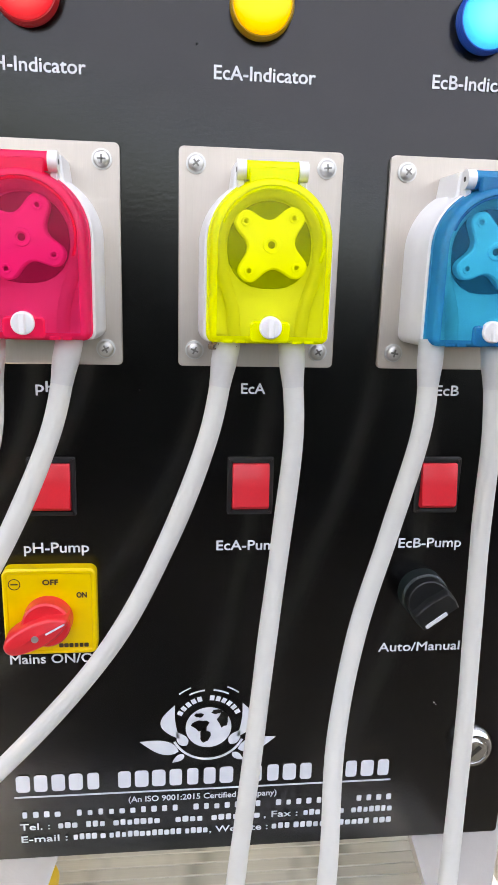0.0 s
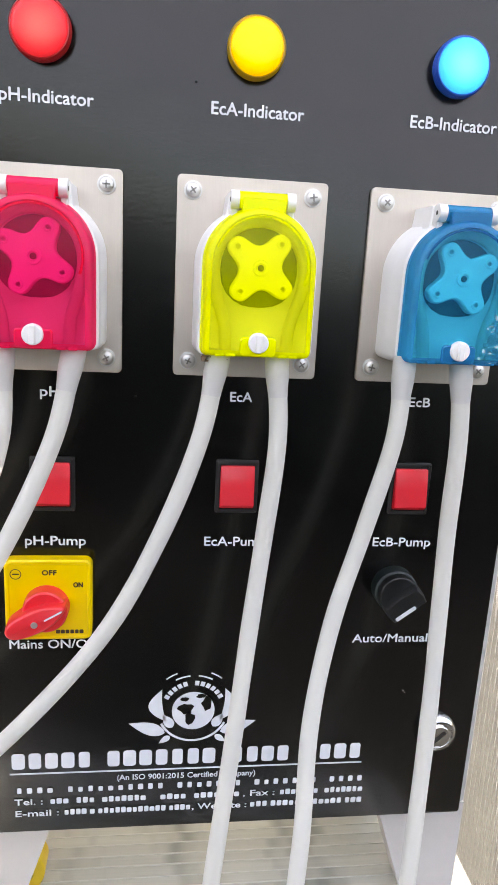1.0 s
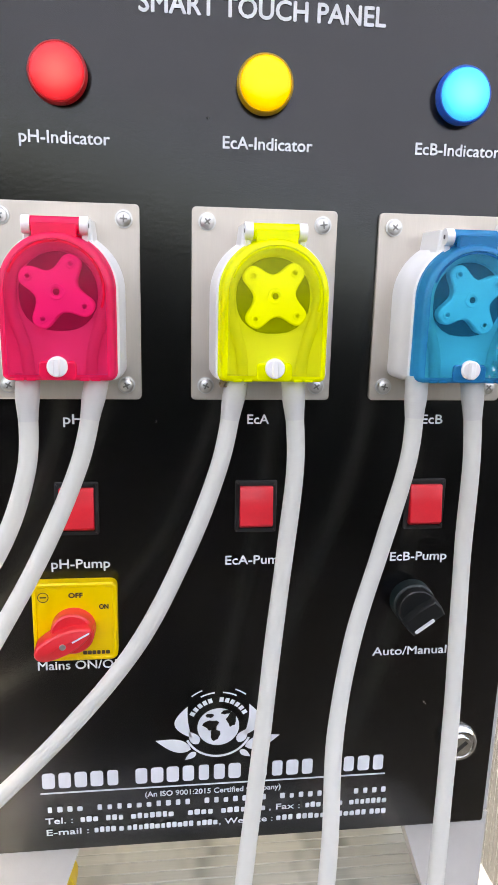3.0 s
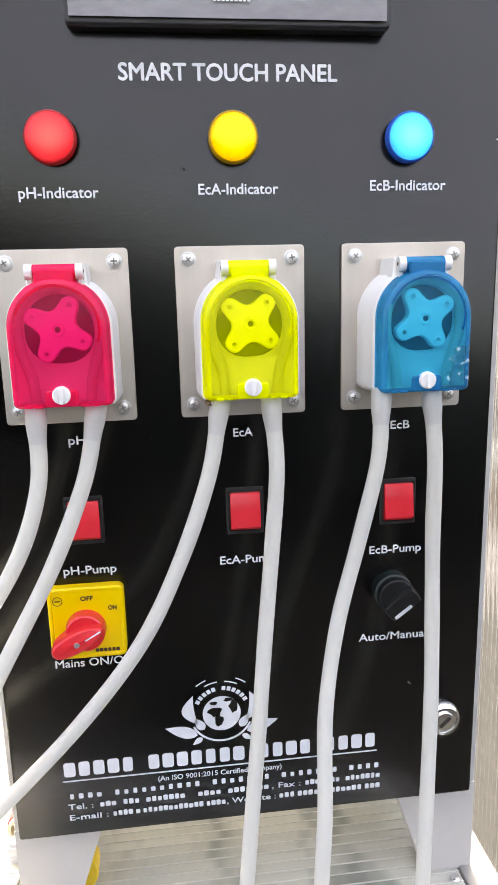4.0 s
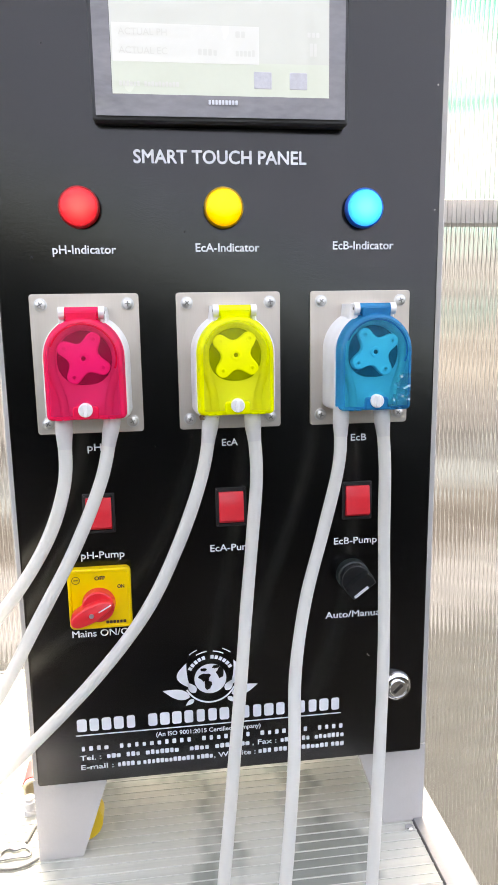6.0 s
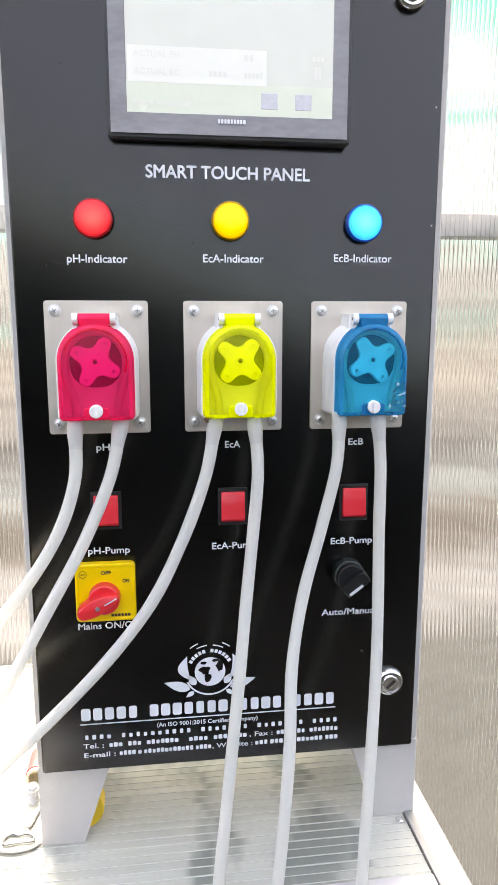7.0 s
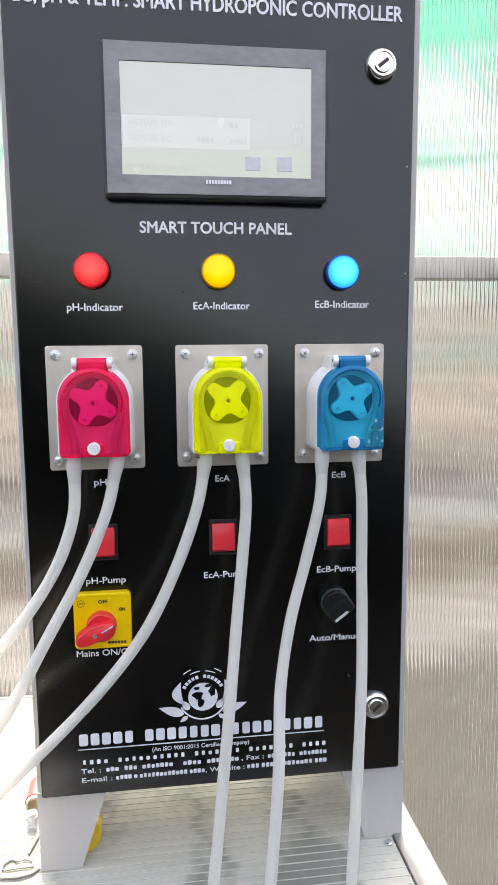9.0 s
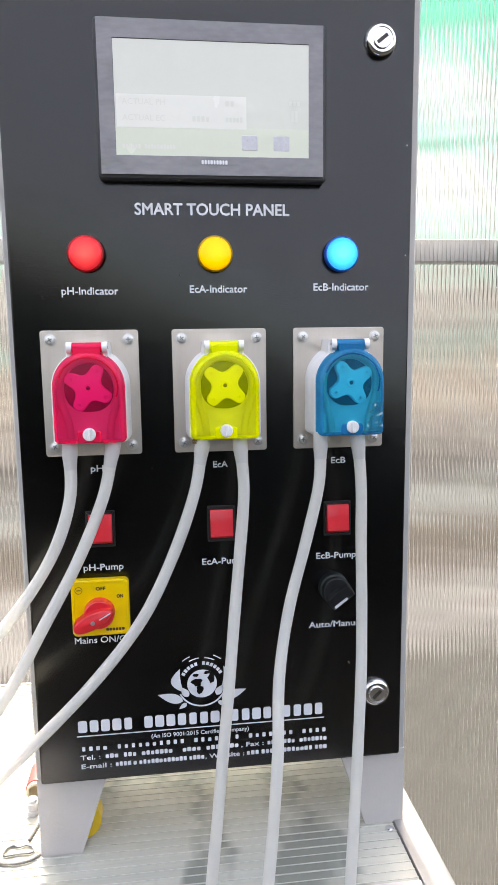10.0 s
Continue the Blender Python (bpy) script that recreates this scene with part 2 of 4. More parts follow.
fill_sheet = part("ceiling", fill_bm, FILL_SHEET)
tagged(fill_sheet, "unseen white translucent sheet added overhead for soft light and reflections", "ceiling", kind="structure")


def fluted_wall():
    """A twin-wall plastic sheet: its face bows a little over every rib."""
    bm = B()
    pitch, x0, x1 = 0.0066, -1.2, 1.5
    count = int((x1 - x0) / pitch)
    per = 8
    n = count * per
    depth = 0.0011
    for base, flip in ((WALL_Y, 1), (WALL_Y + 0.006, 0)):
        lower, upper = [], []
        for i in range(n + 1):
            u = i / per
            bow = depth * (abs(math.sin(math.pi * u)) ** 0.7) if flip else 0.0
            wob = 0.0004 * math.sin(u * 0.37) if flip else 0.0
            x = x0 + u * pitch
            lower.append(bm.verts.new((x, base - bow + wob, 0.0)))
            upper.append(bm.verts.new((x, base - bow + wob, 2.6)))
        for i in range(n):
            f = (lower[i], lower[i + 1], upper[i + 1], upper[i])
            bm.faces.new(f if flip else f[::-1])
    return bm


PC = sheet_glass("clear_polycarbonate", (0.95, 0.96, 0.96), 0.055, 1.35)
wall = part("wall_north", fluted_wall(), PC)
wall.visible_shadow = False
tagged(wall, "clear ribbed twin-wall polycarbonate greenhouse wall", "wall", kind="structure")
WEB = milky("rib_web_plastic", (0.46, 0.47, 0.47), 0.6, 0.3, 20)
webs = B()
for i in range(int(2.7 / 0.0066)):
    wx = -1.2 + i * 0.0066
    block(webs, wx - 0.00018, wx + 0.00018, WALL_Y + 0.0006, WALL_Y + 0.0056, 0.0, 2.6, 0.0001, 1)
webs = part("webs", webs, WEB, wall)
webs["kind"] = "stuff"
webs.visible_shadow = False
rail = part("trim", block(B(), -1.2, 1.5, WALL_Y + 0.012, WALL_Y + 0.05, 1.2045, 1.2375, 0.002), ALU_DULL)
tagged(rail, "dull grey aluminium rail behind the ribbed wall", "rail", kind="structure")


def outside():
    """The blurred garden and shade nets beyond the wall, their daylight painted in as a glow."""
    m, nt, p, out = nodes_of("outside_view")
    co, sep = nt.nodes.new("ShaderNodeTexCoord"), nt.nodes.new("ShaderNodeSeparateXYZ")
    nt.links.new(co.outputs["Object"], sep.inputs[0])
    noi, mp = nt.nodes.new("ShaderNodeTexNoise"), nt.nodes.new("ShaderNodeMapping")
    mp.inputs["Scale"].default_value = (0.8, 1, 3.2)
    noi.inputs["Scale"].default_value, noi.inputs["Detail"].default_value = 3.0, 6
    nt.links.new(co.outputs["Object"], mp.inputs[0])
    nt.links.new(mp.outputs[0], noi.inputs["Vector"])
    wob = nt.nodes.new("ShaderNodeMath")
    wob.operation, wob.inputs[1].default_value = "MULTIPLY_ADD", 0.4
    nt.links.new(noi.outputs["Fac"], wob.inputs[0])
    nt.links.new(sep.outputs["Z"], wob.inputs[2])
    rng = nt.nodes.new("ShaderNodeMapRange")
    rng.inputs[1].default_value, rng.inputs[2].default_value = -0.7, 2.6
    nt.links.new(wob.outputs[0], rng.inputs[0])
    ramp = nt.nodes.new("ShaderNodeValToRGB")
    el = ramp.color_ramp.elements
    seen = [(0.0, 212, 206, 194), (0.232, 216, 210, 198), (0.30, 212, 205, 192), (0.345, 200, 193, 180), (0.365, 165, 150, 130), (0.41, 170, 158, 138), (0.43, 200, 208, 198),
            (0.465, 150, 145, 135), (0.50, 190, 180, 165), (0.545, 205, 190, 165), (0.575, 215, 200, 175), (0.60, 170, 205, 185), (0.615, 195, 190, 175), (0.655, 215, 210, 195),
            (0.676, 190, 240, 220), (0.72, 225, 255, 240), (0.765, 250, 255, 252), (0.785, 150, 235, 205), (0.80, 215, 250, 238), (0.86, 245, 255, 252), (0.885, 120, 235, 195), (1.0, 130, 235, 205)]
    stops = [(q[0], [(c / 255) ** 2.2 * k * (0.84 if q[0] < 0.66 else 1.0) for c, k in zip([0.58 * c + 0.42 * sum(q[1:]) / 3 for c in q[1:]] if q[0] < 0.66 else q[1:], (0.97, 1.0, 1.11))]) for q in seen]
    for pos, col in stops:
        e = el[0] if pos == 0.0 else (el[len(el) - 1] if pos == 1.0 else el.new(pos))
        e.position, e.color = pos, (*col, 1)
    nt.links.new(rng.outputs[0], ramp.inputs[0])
    n2, mp2 = nt.nodes.new("ShaderNodeTexNoise"), nt.nodes.new("ShaderNodeMapping")
    mp2.inputs["Scale"].default_value = (1.6, 1, 6.0)
    n2.inputs["Scale"].default_value, n2.inputs["Detail"].default_value = 4.6, 6
    nt.links.new(co.outputs["Object"], mp2.inputs[0])
    nt.links.new(mp2.outputs[0], n2.inputs["Vector"])
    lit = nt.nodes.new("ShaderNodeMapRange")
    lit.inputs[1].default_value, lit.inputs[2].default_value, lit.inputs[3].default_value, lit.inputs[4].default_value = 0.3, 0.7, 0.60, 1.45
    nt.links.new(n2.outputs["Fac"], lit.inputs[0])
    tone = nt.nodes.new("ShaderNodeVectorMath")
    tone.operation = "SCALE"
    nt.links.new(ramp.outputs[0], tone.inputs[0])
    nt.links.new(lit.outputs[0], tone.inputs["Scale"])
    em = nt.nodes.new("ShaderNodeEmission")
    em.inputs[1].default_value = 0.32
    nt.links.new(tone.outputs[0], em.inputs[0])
    nt.links.new(em.outputs[0], out.inputs[0])
    return m


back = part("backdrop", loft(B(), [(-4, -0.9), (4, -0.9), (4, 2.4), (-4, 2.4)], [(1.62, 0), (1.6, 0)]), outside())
back.visible_shadow = False
tagged(back, "glowing backdrop painted as blurred garden and pale green shade nets outside", "backdrop", kind="structure")

# ---- table ----
table = thing("table", (0, 0, 0), "aluminium framed table topped with a ribbed translucent plastic sheet", "table")
SHEET = milky("ribbed_table_sheet", (0.60, 0.595, 0.525), 0.25, 0.10, 4, 0.16, (0.5, 24, 1))
SHEET.node_tree.nodes["Principled BSDF"].inputs["Coat Weight"].default_value = 1.0


def paint_flute_reflections(m):
    """Dark reflections painted into the sheet's colour as grey-green patches that shift a little from flute to flute.
    """
    nt = m.node_tree
    p = nt.nodes["Principled BSDF"]
    was = p.inputs["Base Color"].links[0].from_socket
    co, sep = nt.nodes.new("ShaderNodeTexCoord"), nt.nodes.new("ShaderNodeSeparateXYZ")
    nt.links.new(co.outputs["Object"], sep.inputs[0])
    snap = nt.nodes.new("ShaderNodeMath")
    snap.operation, snap.inputs[1].default_value = "SNAP", 0.0105
    nt.links.new(sep.outputs["Y"], snap.inputs[0])
    rnd = nt.nodes.new("ShaderNodeTexWhiteNoise")
    rnd.noise_dimensions = "1D"
    nt.links.new(snap.outputs[0], rnd.inputs["W"])
    sh = nt.nodes.new("ShaderNodeMath")
    sh.operation, sh.inputs[1].default_value = "MULTIPLY_ADD", 0.016
    nt.links.new(rnd.outputs["Value"], sh.inputs[0])
    nt.links.new(sep.outputs["X"], sh.inputs[2])
    cmb = nt.nodes.new("ShaderNodeCombineXYZ")
    nt.links.new(sh.outputs[0], cmb.inputs["X"])
    nt.links.new(snap.outputs[0], cmb.inputs["Y"])
    mp = nt.nodes.new("ShaderNodeMapping")
    mp.inputs["Location"].default_value = (3.1, 0.4, 0.0)
    mp.inputs["Scale"].default_value = (1.0, 0.30, 1.0)
    nt.links.new(cmb.outputs[0], mp.inputs["Vector"])
    no = nt.nodes.new("ShaderNodeTexNoise")
    no.inputs["Scale"].default_value, no.inputs["Detail"].default_value = 19.0, 2.0
    nt.links.new(mp.outputs[0], no.inputs["Vector"])
    mr = nt.nodes.new("ShaderNodeMapRange")
    mr.inputs[1].default_value, mr.inputs[2].default_value, mr.inputs[4].default_value = 0.50, 0.62, 0.72
    nt.links.new(no.outputs["Fac"], mr.inputs[0])
    mx = nt.nodes.new("ShaderNodeMix")
    mx.data_type = "RGBA"
    mx.inputs[7].default_value = (0.13, 0.15, 0.13, 1)
    nt.links.new(mr.outputs[0], mx.inputs[0])
    nt.links.new(was, mx.inputs[6])
    nt.links.new(mx.outputs[2], p.inputs["Base Color"])


paint_flute_reflections(SHEET)
RIB = milky("table_rib", (0.68, 0.68, 0.62), 0.25, 0.2, 10)


part("tabletop", block(B(), -0.62, 0.176, -0.066, 0.372, TABLE_Z - 0.008, TABLE_Z - 0.0006, 0.0008), SHEET, table, "translucent ribbed plastic sheet")
rib_y, rib_rng = -0.064, random.Random(4)
rib_mesh = finish(block(B(), -0.62, 0.176, 0, 0.0009, -0.0007, 0.0002, 0.0002, 1), "rib", RIB)
while rib_y < 0.37:
    rib = new("rib", rib_mesh)
    rib.parent, rib.location = table, (0, rib_y, TABLE_Z)
    rib.scale = (1, rib_rng.uniform(0.8, 1.4), rib_rng.uniform(0.7, 1.4))
    rib_y += 0.0105 + rib_rng.uniform(-0.0008, 0.0008)
part("edge_rail", block(B(), 0.177, 0.206, -0.098, 0.375, TABLE_Z - 0.03, TABLE_Z + 0.002, 0.0015), ALU, table)
part("edge_rail", block(B(), -0.62, 0.1765, -0.098, -0.067, TABLE_Z - 0.03, TABLE_Z + 0.001, 0.0015), ALU_DULL, table)
part("edge_rail", block(B(), -0.62, 0.1765, 0.3725, 0.377, TABLE_Z - 0.03, TABLE_Z + 0.001, 0.0015), ALU, table)
for lx in (-0.6, 0.18):
    for ly in (-0.096, 0.345):
        part("leg", block(B(), lx, lx + 0.025, ly, ly + 0.025, 0.0, TABLE_Z - 0.031, 0.002), ALU, table)

# ---- control cabinet ----
cab = thing("control_cabinet", (0, 0, TABLE_Z), "light grey steel control cabinet with black printed door", "control cabinet")
BZ = -TABLE_Z


def cabinet_body():
    bm = B()
    o = rrect(0.0025, (0.677 + 1.423) / 2 + BZ, 0.3690, 1.423 - 0.677, 0.002, 2)
    loft(bm, o, [(0.2, 0.001), (0.199, 0), (0.0135, 0), (0.0125, 0.001)])
    return bm


part("body", cabinet_body(), LIGHT_GREY, cab, "light grey painted steel body")
door = part("door", loft(B(), rrect(0.0009, (0.6795 + 1.415) / 2 + BZ, 0.3528, 0.7355, 0.0025, 3), [(0.012, 0), (0.0012, 0), (0.0003, 0.0004), (0, 0.0012)]), BLACK, cab, "black powder-coated door with white print")


def leg(sx, y_front, dy):
    """A bent sheet leg: a front plate that narrows downwards and a side flange."""
    bm = B()
    x0, top_w, low_w = 0.1845, 0.0675, 0.0400
    o = [(x0 - low_w, 0.0), (x0, 0.0), (x0, 0.0828), (x0 - top_w, 0.0828)]
    loft(bm, [(x * sx, z) for x, z in (o if sx > 0 else o[::-1])], [(y_front, 0.0), (y_front + 0.002 * (1 if dy > 0 else -1), 0.0)])
    a, b = sorted((y_front + 0.0021 * (1 if dy > 0 else -1), y_front + dy))
    xs = sorted((sx * (x0 - 0.002), sx * x0))
    fold = [(x0 - low_w, 0.0), (x0 - low_w + 0.002, 0.0), (x0 - top_w + 0.002, 0.0828), (x0 - top_w, 0.0828)]
    loft(bm, [(x * sx, z) for x, z in (fold if sx > 0 else fold[::-1])], [(a, 0.0), (a + (b - a) * 0.5, 0.0)] if dy > 0 else [(b, 0.0), (b - (b - a) * 0.5, 0.0)])
    block(bm, xs[0], xs[1], a, b, 0.0, 0.0828, 0.0004)
    block(bm, min(sx * (x0 - top_w), sx * x0), max(sx * (x0 - top_w), sx * x0), a, b, 0.0808, 0.0824, 0.0004)
    return bm


for sx in (-1, 1):
    part("leg", leg(sx, 0.0125, 0.055), LIGHT_GREY, cab, at=(0.0025, 0, 0))
    part("leg", leg(sx, 0.1985, -0.055), LIGHT_GREY, cab, at=(0.0025, 0, 0))

# print on the door
lettering("EC, pH & TEMP. SMART HYDROPONIC CONTROLLER", -0.1654, 0.1651, 1.3862 + BZ, 0.0117, door, weight=0.035)
lettering("SMART TOUCH PANEL", -0.0678, 0.0660, 1.2036 + BZ, 0.0094, door, weight=0.035)
for word, x0, x1, z in (("pH", -0.1325, -0.0845, 1.1366), ("EcA", -0.0225, 0.0280, 1.1378), ("EcB", 0.0882, 0.1387, 1.1391)):
    lettering(word + "-Indicator", x0, x1, z + BZ, 0.0062, door)
for word, x0, x1 in (("pH", -0.1151, -0.1040), ("EcA", -0.0052, 0.0079), ("EcB", 0.1051, 0.1186)):
    lettering(word, x0, x1, 0.9811 + BZ, 0.0056, door)
for word, x0, x1 in (("pH", -0.1257, -0.0899), ("EcA", -0.0173, 0.0215), ("EcB", 0.0912, 0.1297)):
    lettering(word + "-Pump", x0, x1, 0.8890 + BZ, 0.0058, door)
lettering("Mains ON/OFF", -0.1370, -0.0806, 0.8190 + BZ, 0.0058, door)
lettering("Auto/Manual", 0.0840, 0.1359, 0.8200 + BZ, 0.0058, door)
bars([5, 7, 4, 4], -0.1395, 0.0990, 0.7297 + BZ, 0.7418 + BZ, door, fill=0.74, gap=0.8, name="maker_line")
part("underline", loft(B(), rrect(-0.0203, 0.7260 + BZ, 0.2392, 0.0009, 0.0003, 2), [(0, 0), (-0.0004, 0)]), PRINT, door)
lettering("(An ISO 9001:2015 Certified Company)", -0.0700, 0.0241, 0.7188 + BZ, 0.0040, door)
bars([4, 10, 5, 1, 7, 4], -0.1375, 0.1024, 0.7107 + BZ, 0.7152 + BZ, door, fill=0.5)
TEL, MAIL = 0.7018 + BZ, 0.6926 + BZ
lettering("Tel. :", -0.1375, -0.1192, TEL, 0.0046, door)
bars([3, 3, 7], -0.1147, -0.0502, TEL, TEL + 0.0045, door)
bars([4, 7], -0.0412, 0.0142, TEL, TEL + 0.0045, door)
lettering(", Fax :", 0.0165, 0.0386, TEL, 0.0046, door)
bars([3, 3, 7], 0.0420, 0.1022, TEL, TEL + 0.0045, door)
lettering("E-mail :", -0.1370, -0.1087, MAIL, 0.0046, door)
bars([4, 1, 12, 4], -0.1055, -0.0195, MAIL, MAIL + 0.0045, door, gap=0.4)
lettering(", Website :", -0.0188, 0.0192, MAIL, 0.0046, door)
bars([3, 12, 3], 0.0213, 0.1024, MAIL, MAIL + 0.0045, door, gap=0.4)


def emblem(door):
    """A round crest: globe in a ring between pairs of leaves."""
    cx, cz = -0.0203, 0.7714 + BZ
    y = -0.0004

    def flat(bm, pts):
        bm.faces.new([bm.verts.new((px, y, pz)) for px, pz in pts])

    def band(bm, r0, r1, a0, a1, n=24):
        for i in range(n):
            p, q = radians(a0 + (a1 - a0) * i / n), radians(a0 + (a1 - a0) * (i + 1) / n)
            flat(bm, [(cx + r * math.cos(a), cz + r * math.sin(a)) for r, a in ((r0, p), (r1, p), (r1, q), (r0, q))])

    def leaf(bm, ax, az, bx, bz, w, belly=0.45):
        a, b = Vector((ax, az)), Vector((bx, bz))
        d, s = b - a, Vector((-(b - a).y, (b - a).x)).normalized()
        up = [a + d * t + s * w * math.sin(math.pi * t ** (0.7 if belly < 0.5 else 1.2)) for t in [i / 14 for i in range(15)]]
        dn = [a + d * t - s * w * math.sin(math.pi * t ** (0.7 if belly < 0.5 else 1.2)) for t in [i / 14 for i in range(13, 0, -1)]]
        flat(bm, [(p.x, p.y) for p in up + dn])

    ring = B()
    band(ring, 0.0224, 0.0240, 205, 335, 30)
    part("crest_ring", ring, PRINT, door)
    for r0, r1, a0, a1 in ((0.0252, 0.0263, 62, 84), (0.0252, 0.0263, 96, 118), (0.0292, 0.0302, 112, 128), (0.0292, 0.0302, 52, 68)):
        ray = B()
        band(ray, r0, r1, a0, a1)
        part("crest_arc", ray, PRINT, door)
    globe = B()
    flat(globe, circle(cx, cz - 0.0005, 0.0142, 48))
    part("crest_globe", globe, PRINT, door)
    land = B()
    for ox, oz, w, h, seed in ((-0.0050, 0.0012, 0.0060, 0.0042, 1), (-0.0022, -0.0062, 0.0034, 0.0056, 2), (0.0088, 0.0052, 0.0038, 0.0058, 3), (0.0050, 0.0105, 0.0036, 0.0016, 5), (-0.0060, 0.0085, 0.0030, 0.0018, 6)):
        r = random.Random(seed)
        land.faces.new([land.verts.new((cx + ox + w * math.cos(a) * k, y - 0.0002, cz + oz + h * math.sin(a) * k)) for a, k in [(2 * math.pi * i / 14, r.uniform(0.7, 1.1)) for i in range(14)]])
    part("crest_land", land, BLACK, door)
    for i in range(12):
        a = radians(150 - 120 * i / 11)
        if i != 5:
            u, v = Vector((math.cos(a), math.sin(a))), Vector((-math.sin(a), math.cos(a)))
            c = Vector((cx, cz)) + u * 0.0203
            mark = B()
            flat(mark, [tuple(c + u * p * 0.0017 + v * q * 0.0014) for p, q in ((-1, -1), (1, -1), (1, 1), (-1, 1))])
            part("crest_mark", mark, PRINT, door)
    for s in (-1, 1):
        bm = B()
        flat(bm, [(cx + s * (0.0178 + 0.0030 * t + 0.0105 * math.sin(math.pi * t ** 0.85)), cz - 0.0080 + 0.0240 * t) for t in [i / 16 for i in range(17)]] + [(cx + s * (0.0178 + 0.0030 * t + 0.0012 * math.sin(math.pi * t)), cz - 0.0080 + 0.0240 * t) for t in [i / 16 for i in range(15, 0, -1)]])
        leaf(bm, cx + s * 0.0185, cz - 0.0170, cx + s * 0.0426, cz - 0.0090, 0.0048)
        leaf(bm, cx + s * 0.0150, cz - 0.0195, cx + s * 0.0225, cz - 0.0250, 0.0022)
        leaf(bm, cx + s * 0.0135, cz - 0.0130, cx + s * 0.0200, cz - 0.0030, 0.0034)
        part("crest_leaves", bm, PRINT, door)


emblem(door)


# ---- door locks ----
def cam_lock(x, z, turn):
    t = thing("cabinet_lock", (x, 0, z), "round chrome cam lock with a slot, set in the black door", "lock", "door locks")
    part("barrel", loft(B(), circle(0, 0, 0.0142, 44), [(-0.0002, 0), (-0.0022, 0), (-0.0058, 0.0022), (-0.0064, 0.0032), (-0.0064, 0.0044), (-0.0056, 0.0048), (-0.0056, 0.0052)]), CHROME, t)
    part("core", loft(B(), circle(0, 0, 0.0080, 36), [(-0.0057, 0), (-0.0068, 0.0), (-0.0072, 0.0005)]), CHROME, t)
    slot = loft(B(), rrect(0, 0, 0.0110, 0.0032, 0.0006, 2), [(-0.0070, 0), (-0.0075, 0)])
    slot.transform(Matrix.Rotation(radians(-turn), 4, "Y"))
    part("slot", slot, SLOT, t)


cam_lock(0.1466, 1.3492, 38)
cam_lock(0.1509, 0.7495, 45)

# ---- touch panel ----
touch = thing("touch_panel", (0, 0, 1.293), "black touch screen panel under creased grey protective film", "touch panel")
part("bezel", loft(B(), rrect(0.0003, 0.0, 0.1933, 0.1266, 0.0035, 5), [(-0.0002, 0), (-0.0085, 0), (-0.0100, 0.0014), (-0.0102, 0.0022)]), BEZEL, touch, "black plastic bezel")


def film_sheet():
    """Film with soft creases, open over the screen."""
    bm = B()
    nx, nz = 60, 40
    g = {}
    for i in range(nx + 1):
        for k in range(nz + 1):
            x, z = -0.0936 + 0.1872 * i / nx, -0.0590 + 0.1208 * k / nz
            d = 0.0009 * noise.noise(Vector((x * 60, z * 22, 1.0))) + 0.0007 * noise.noise(Vector((x * 22, z * 120, 4.0)))
            g[i, k] = bm.verts.new((x, -0.0120 - abs(d), z))
    for i in range(nx):
        for k in range(nz):
            x, z = -0.0936 + 0.1872 * (i + 0.5) / nx, -0.0590 + 0.1208 * (k + 0.5) / nz
            if not (abs(x - 0.0003) < 0.0800 and -0.0436 < z < 0.0456):
                bm.faces.new((g[i, k], g[i + 1, k], g[i + 1, k + 1], g[i, k + 1]))
    for v in [v for v in bm.verts if not v.link_faces]:
        bm.verts.remove(v)
    return bm


part("film", film_sheet(), FILM, touch, "creased grey protective film")
SCREEN = mat("lit_screen", (0.32, 0.34, 0.33), 0.2, var=0.04, scale=8, coat=0.4, emit=(0.84, 0.93, 0.90), power=0.094)
screen = part("screen", loft(B(), rrect(0.0003, 0.0010, 0.1624, 0.0905, 0.0006, 2), [(-0.0103, 0), (-0.0118, 0)]), SCREEN, touch, "lit pale green-grey display")
PALE = mat("pale_panel", (0.4, 0.42, 0.42), 0.25, var=0.02, emit=(0.87, 0.94, 0.93), power=0.100)
FAINT = mat("faint_print", (0.33, 0.345, 0.345), 0.3, var=0.05, emit=(0.80, 0.88, 0.87), power=0.090)
BUTTON = mat("faint_blue_button", (0.27, 0.29, 0.34), 0.3, var=0.22, scale=240, emit=(0.70, 0.75, 0.87), power=0.085)
LIME = mat("pale_green_strip", (0.33, 0.37, 0.33), 0.25, var=0.03, emit=(0.83, 0.94, 0.85), power=0.092)
part("status_strip", loft(B(), rrect(0.0003, -0.0325, 0.1620, 0.0235, 0.0004, 2), [(-0.0118, 0), (-0.0120, 0)]), LIME, screen)
part("value_box", loft(B(), rrect(-0.0259, -0.0089, 0.1076, 0.0258, 0.0004, 2), [(-0.0119, 0), (-0.0122, 0)]), PALE, screen)
for bx in (0.0305, 0.0576):
    part("button", loft(B(), rrect(bx, -0.0325, 0.0135, 0.0120, 0.001, 3), [(-0.0120, 0), (-0.0125, 0.0003)]), BUTTON, screen)
lettering("ACTUAL PH", -0.0750, -0.0400, -0.0040, 0.0045, screen, -0.0124, FAINT, 0.0)
lettering("ACTUAL EC", -0.0750, -0.0400, -0.0165, 0.0045, screen, -0.0124, FAINT, 0.0)
bars([4], -0.0180, -0.0030, -0.0165, -0.0120, screen, -0.0124, FAINT)
bars([5], 0.0100, 0.0250, -0.0165, -0.0120, screen, -0.0124, FAINT)
bars([2], 0.0100, 0.0180, -0.0040, 0.0005, screen, -0.0124, FAINT)
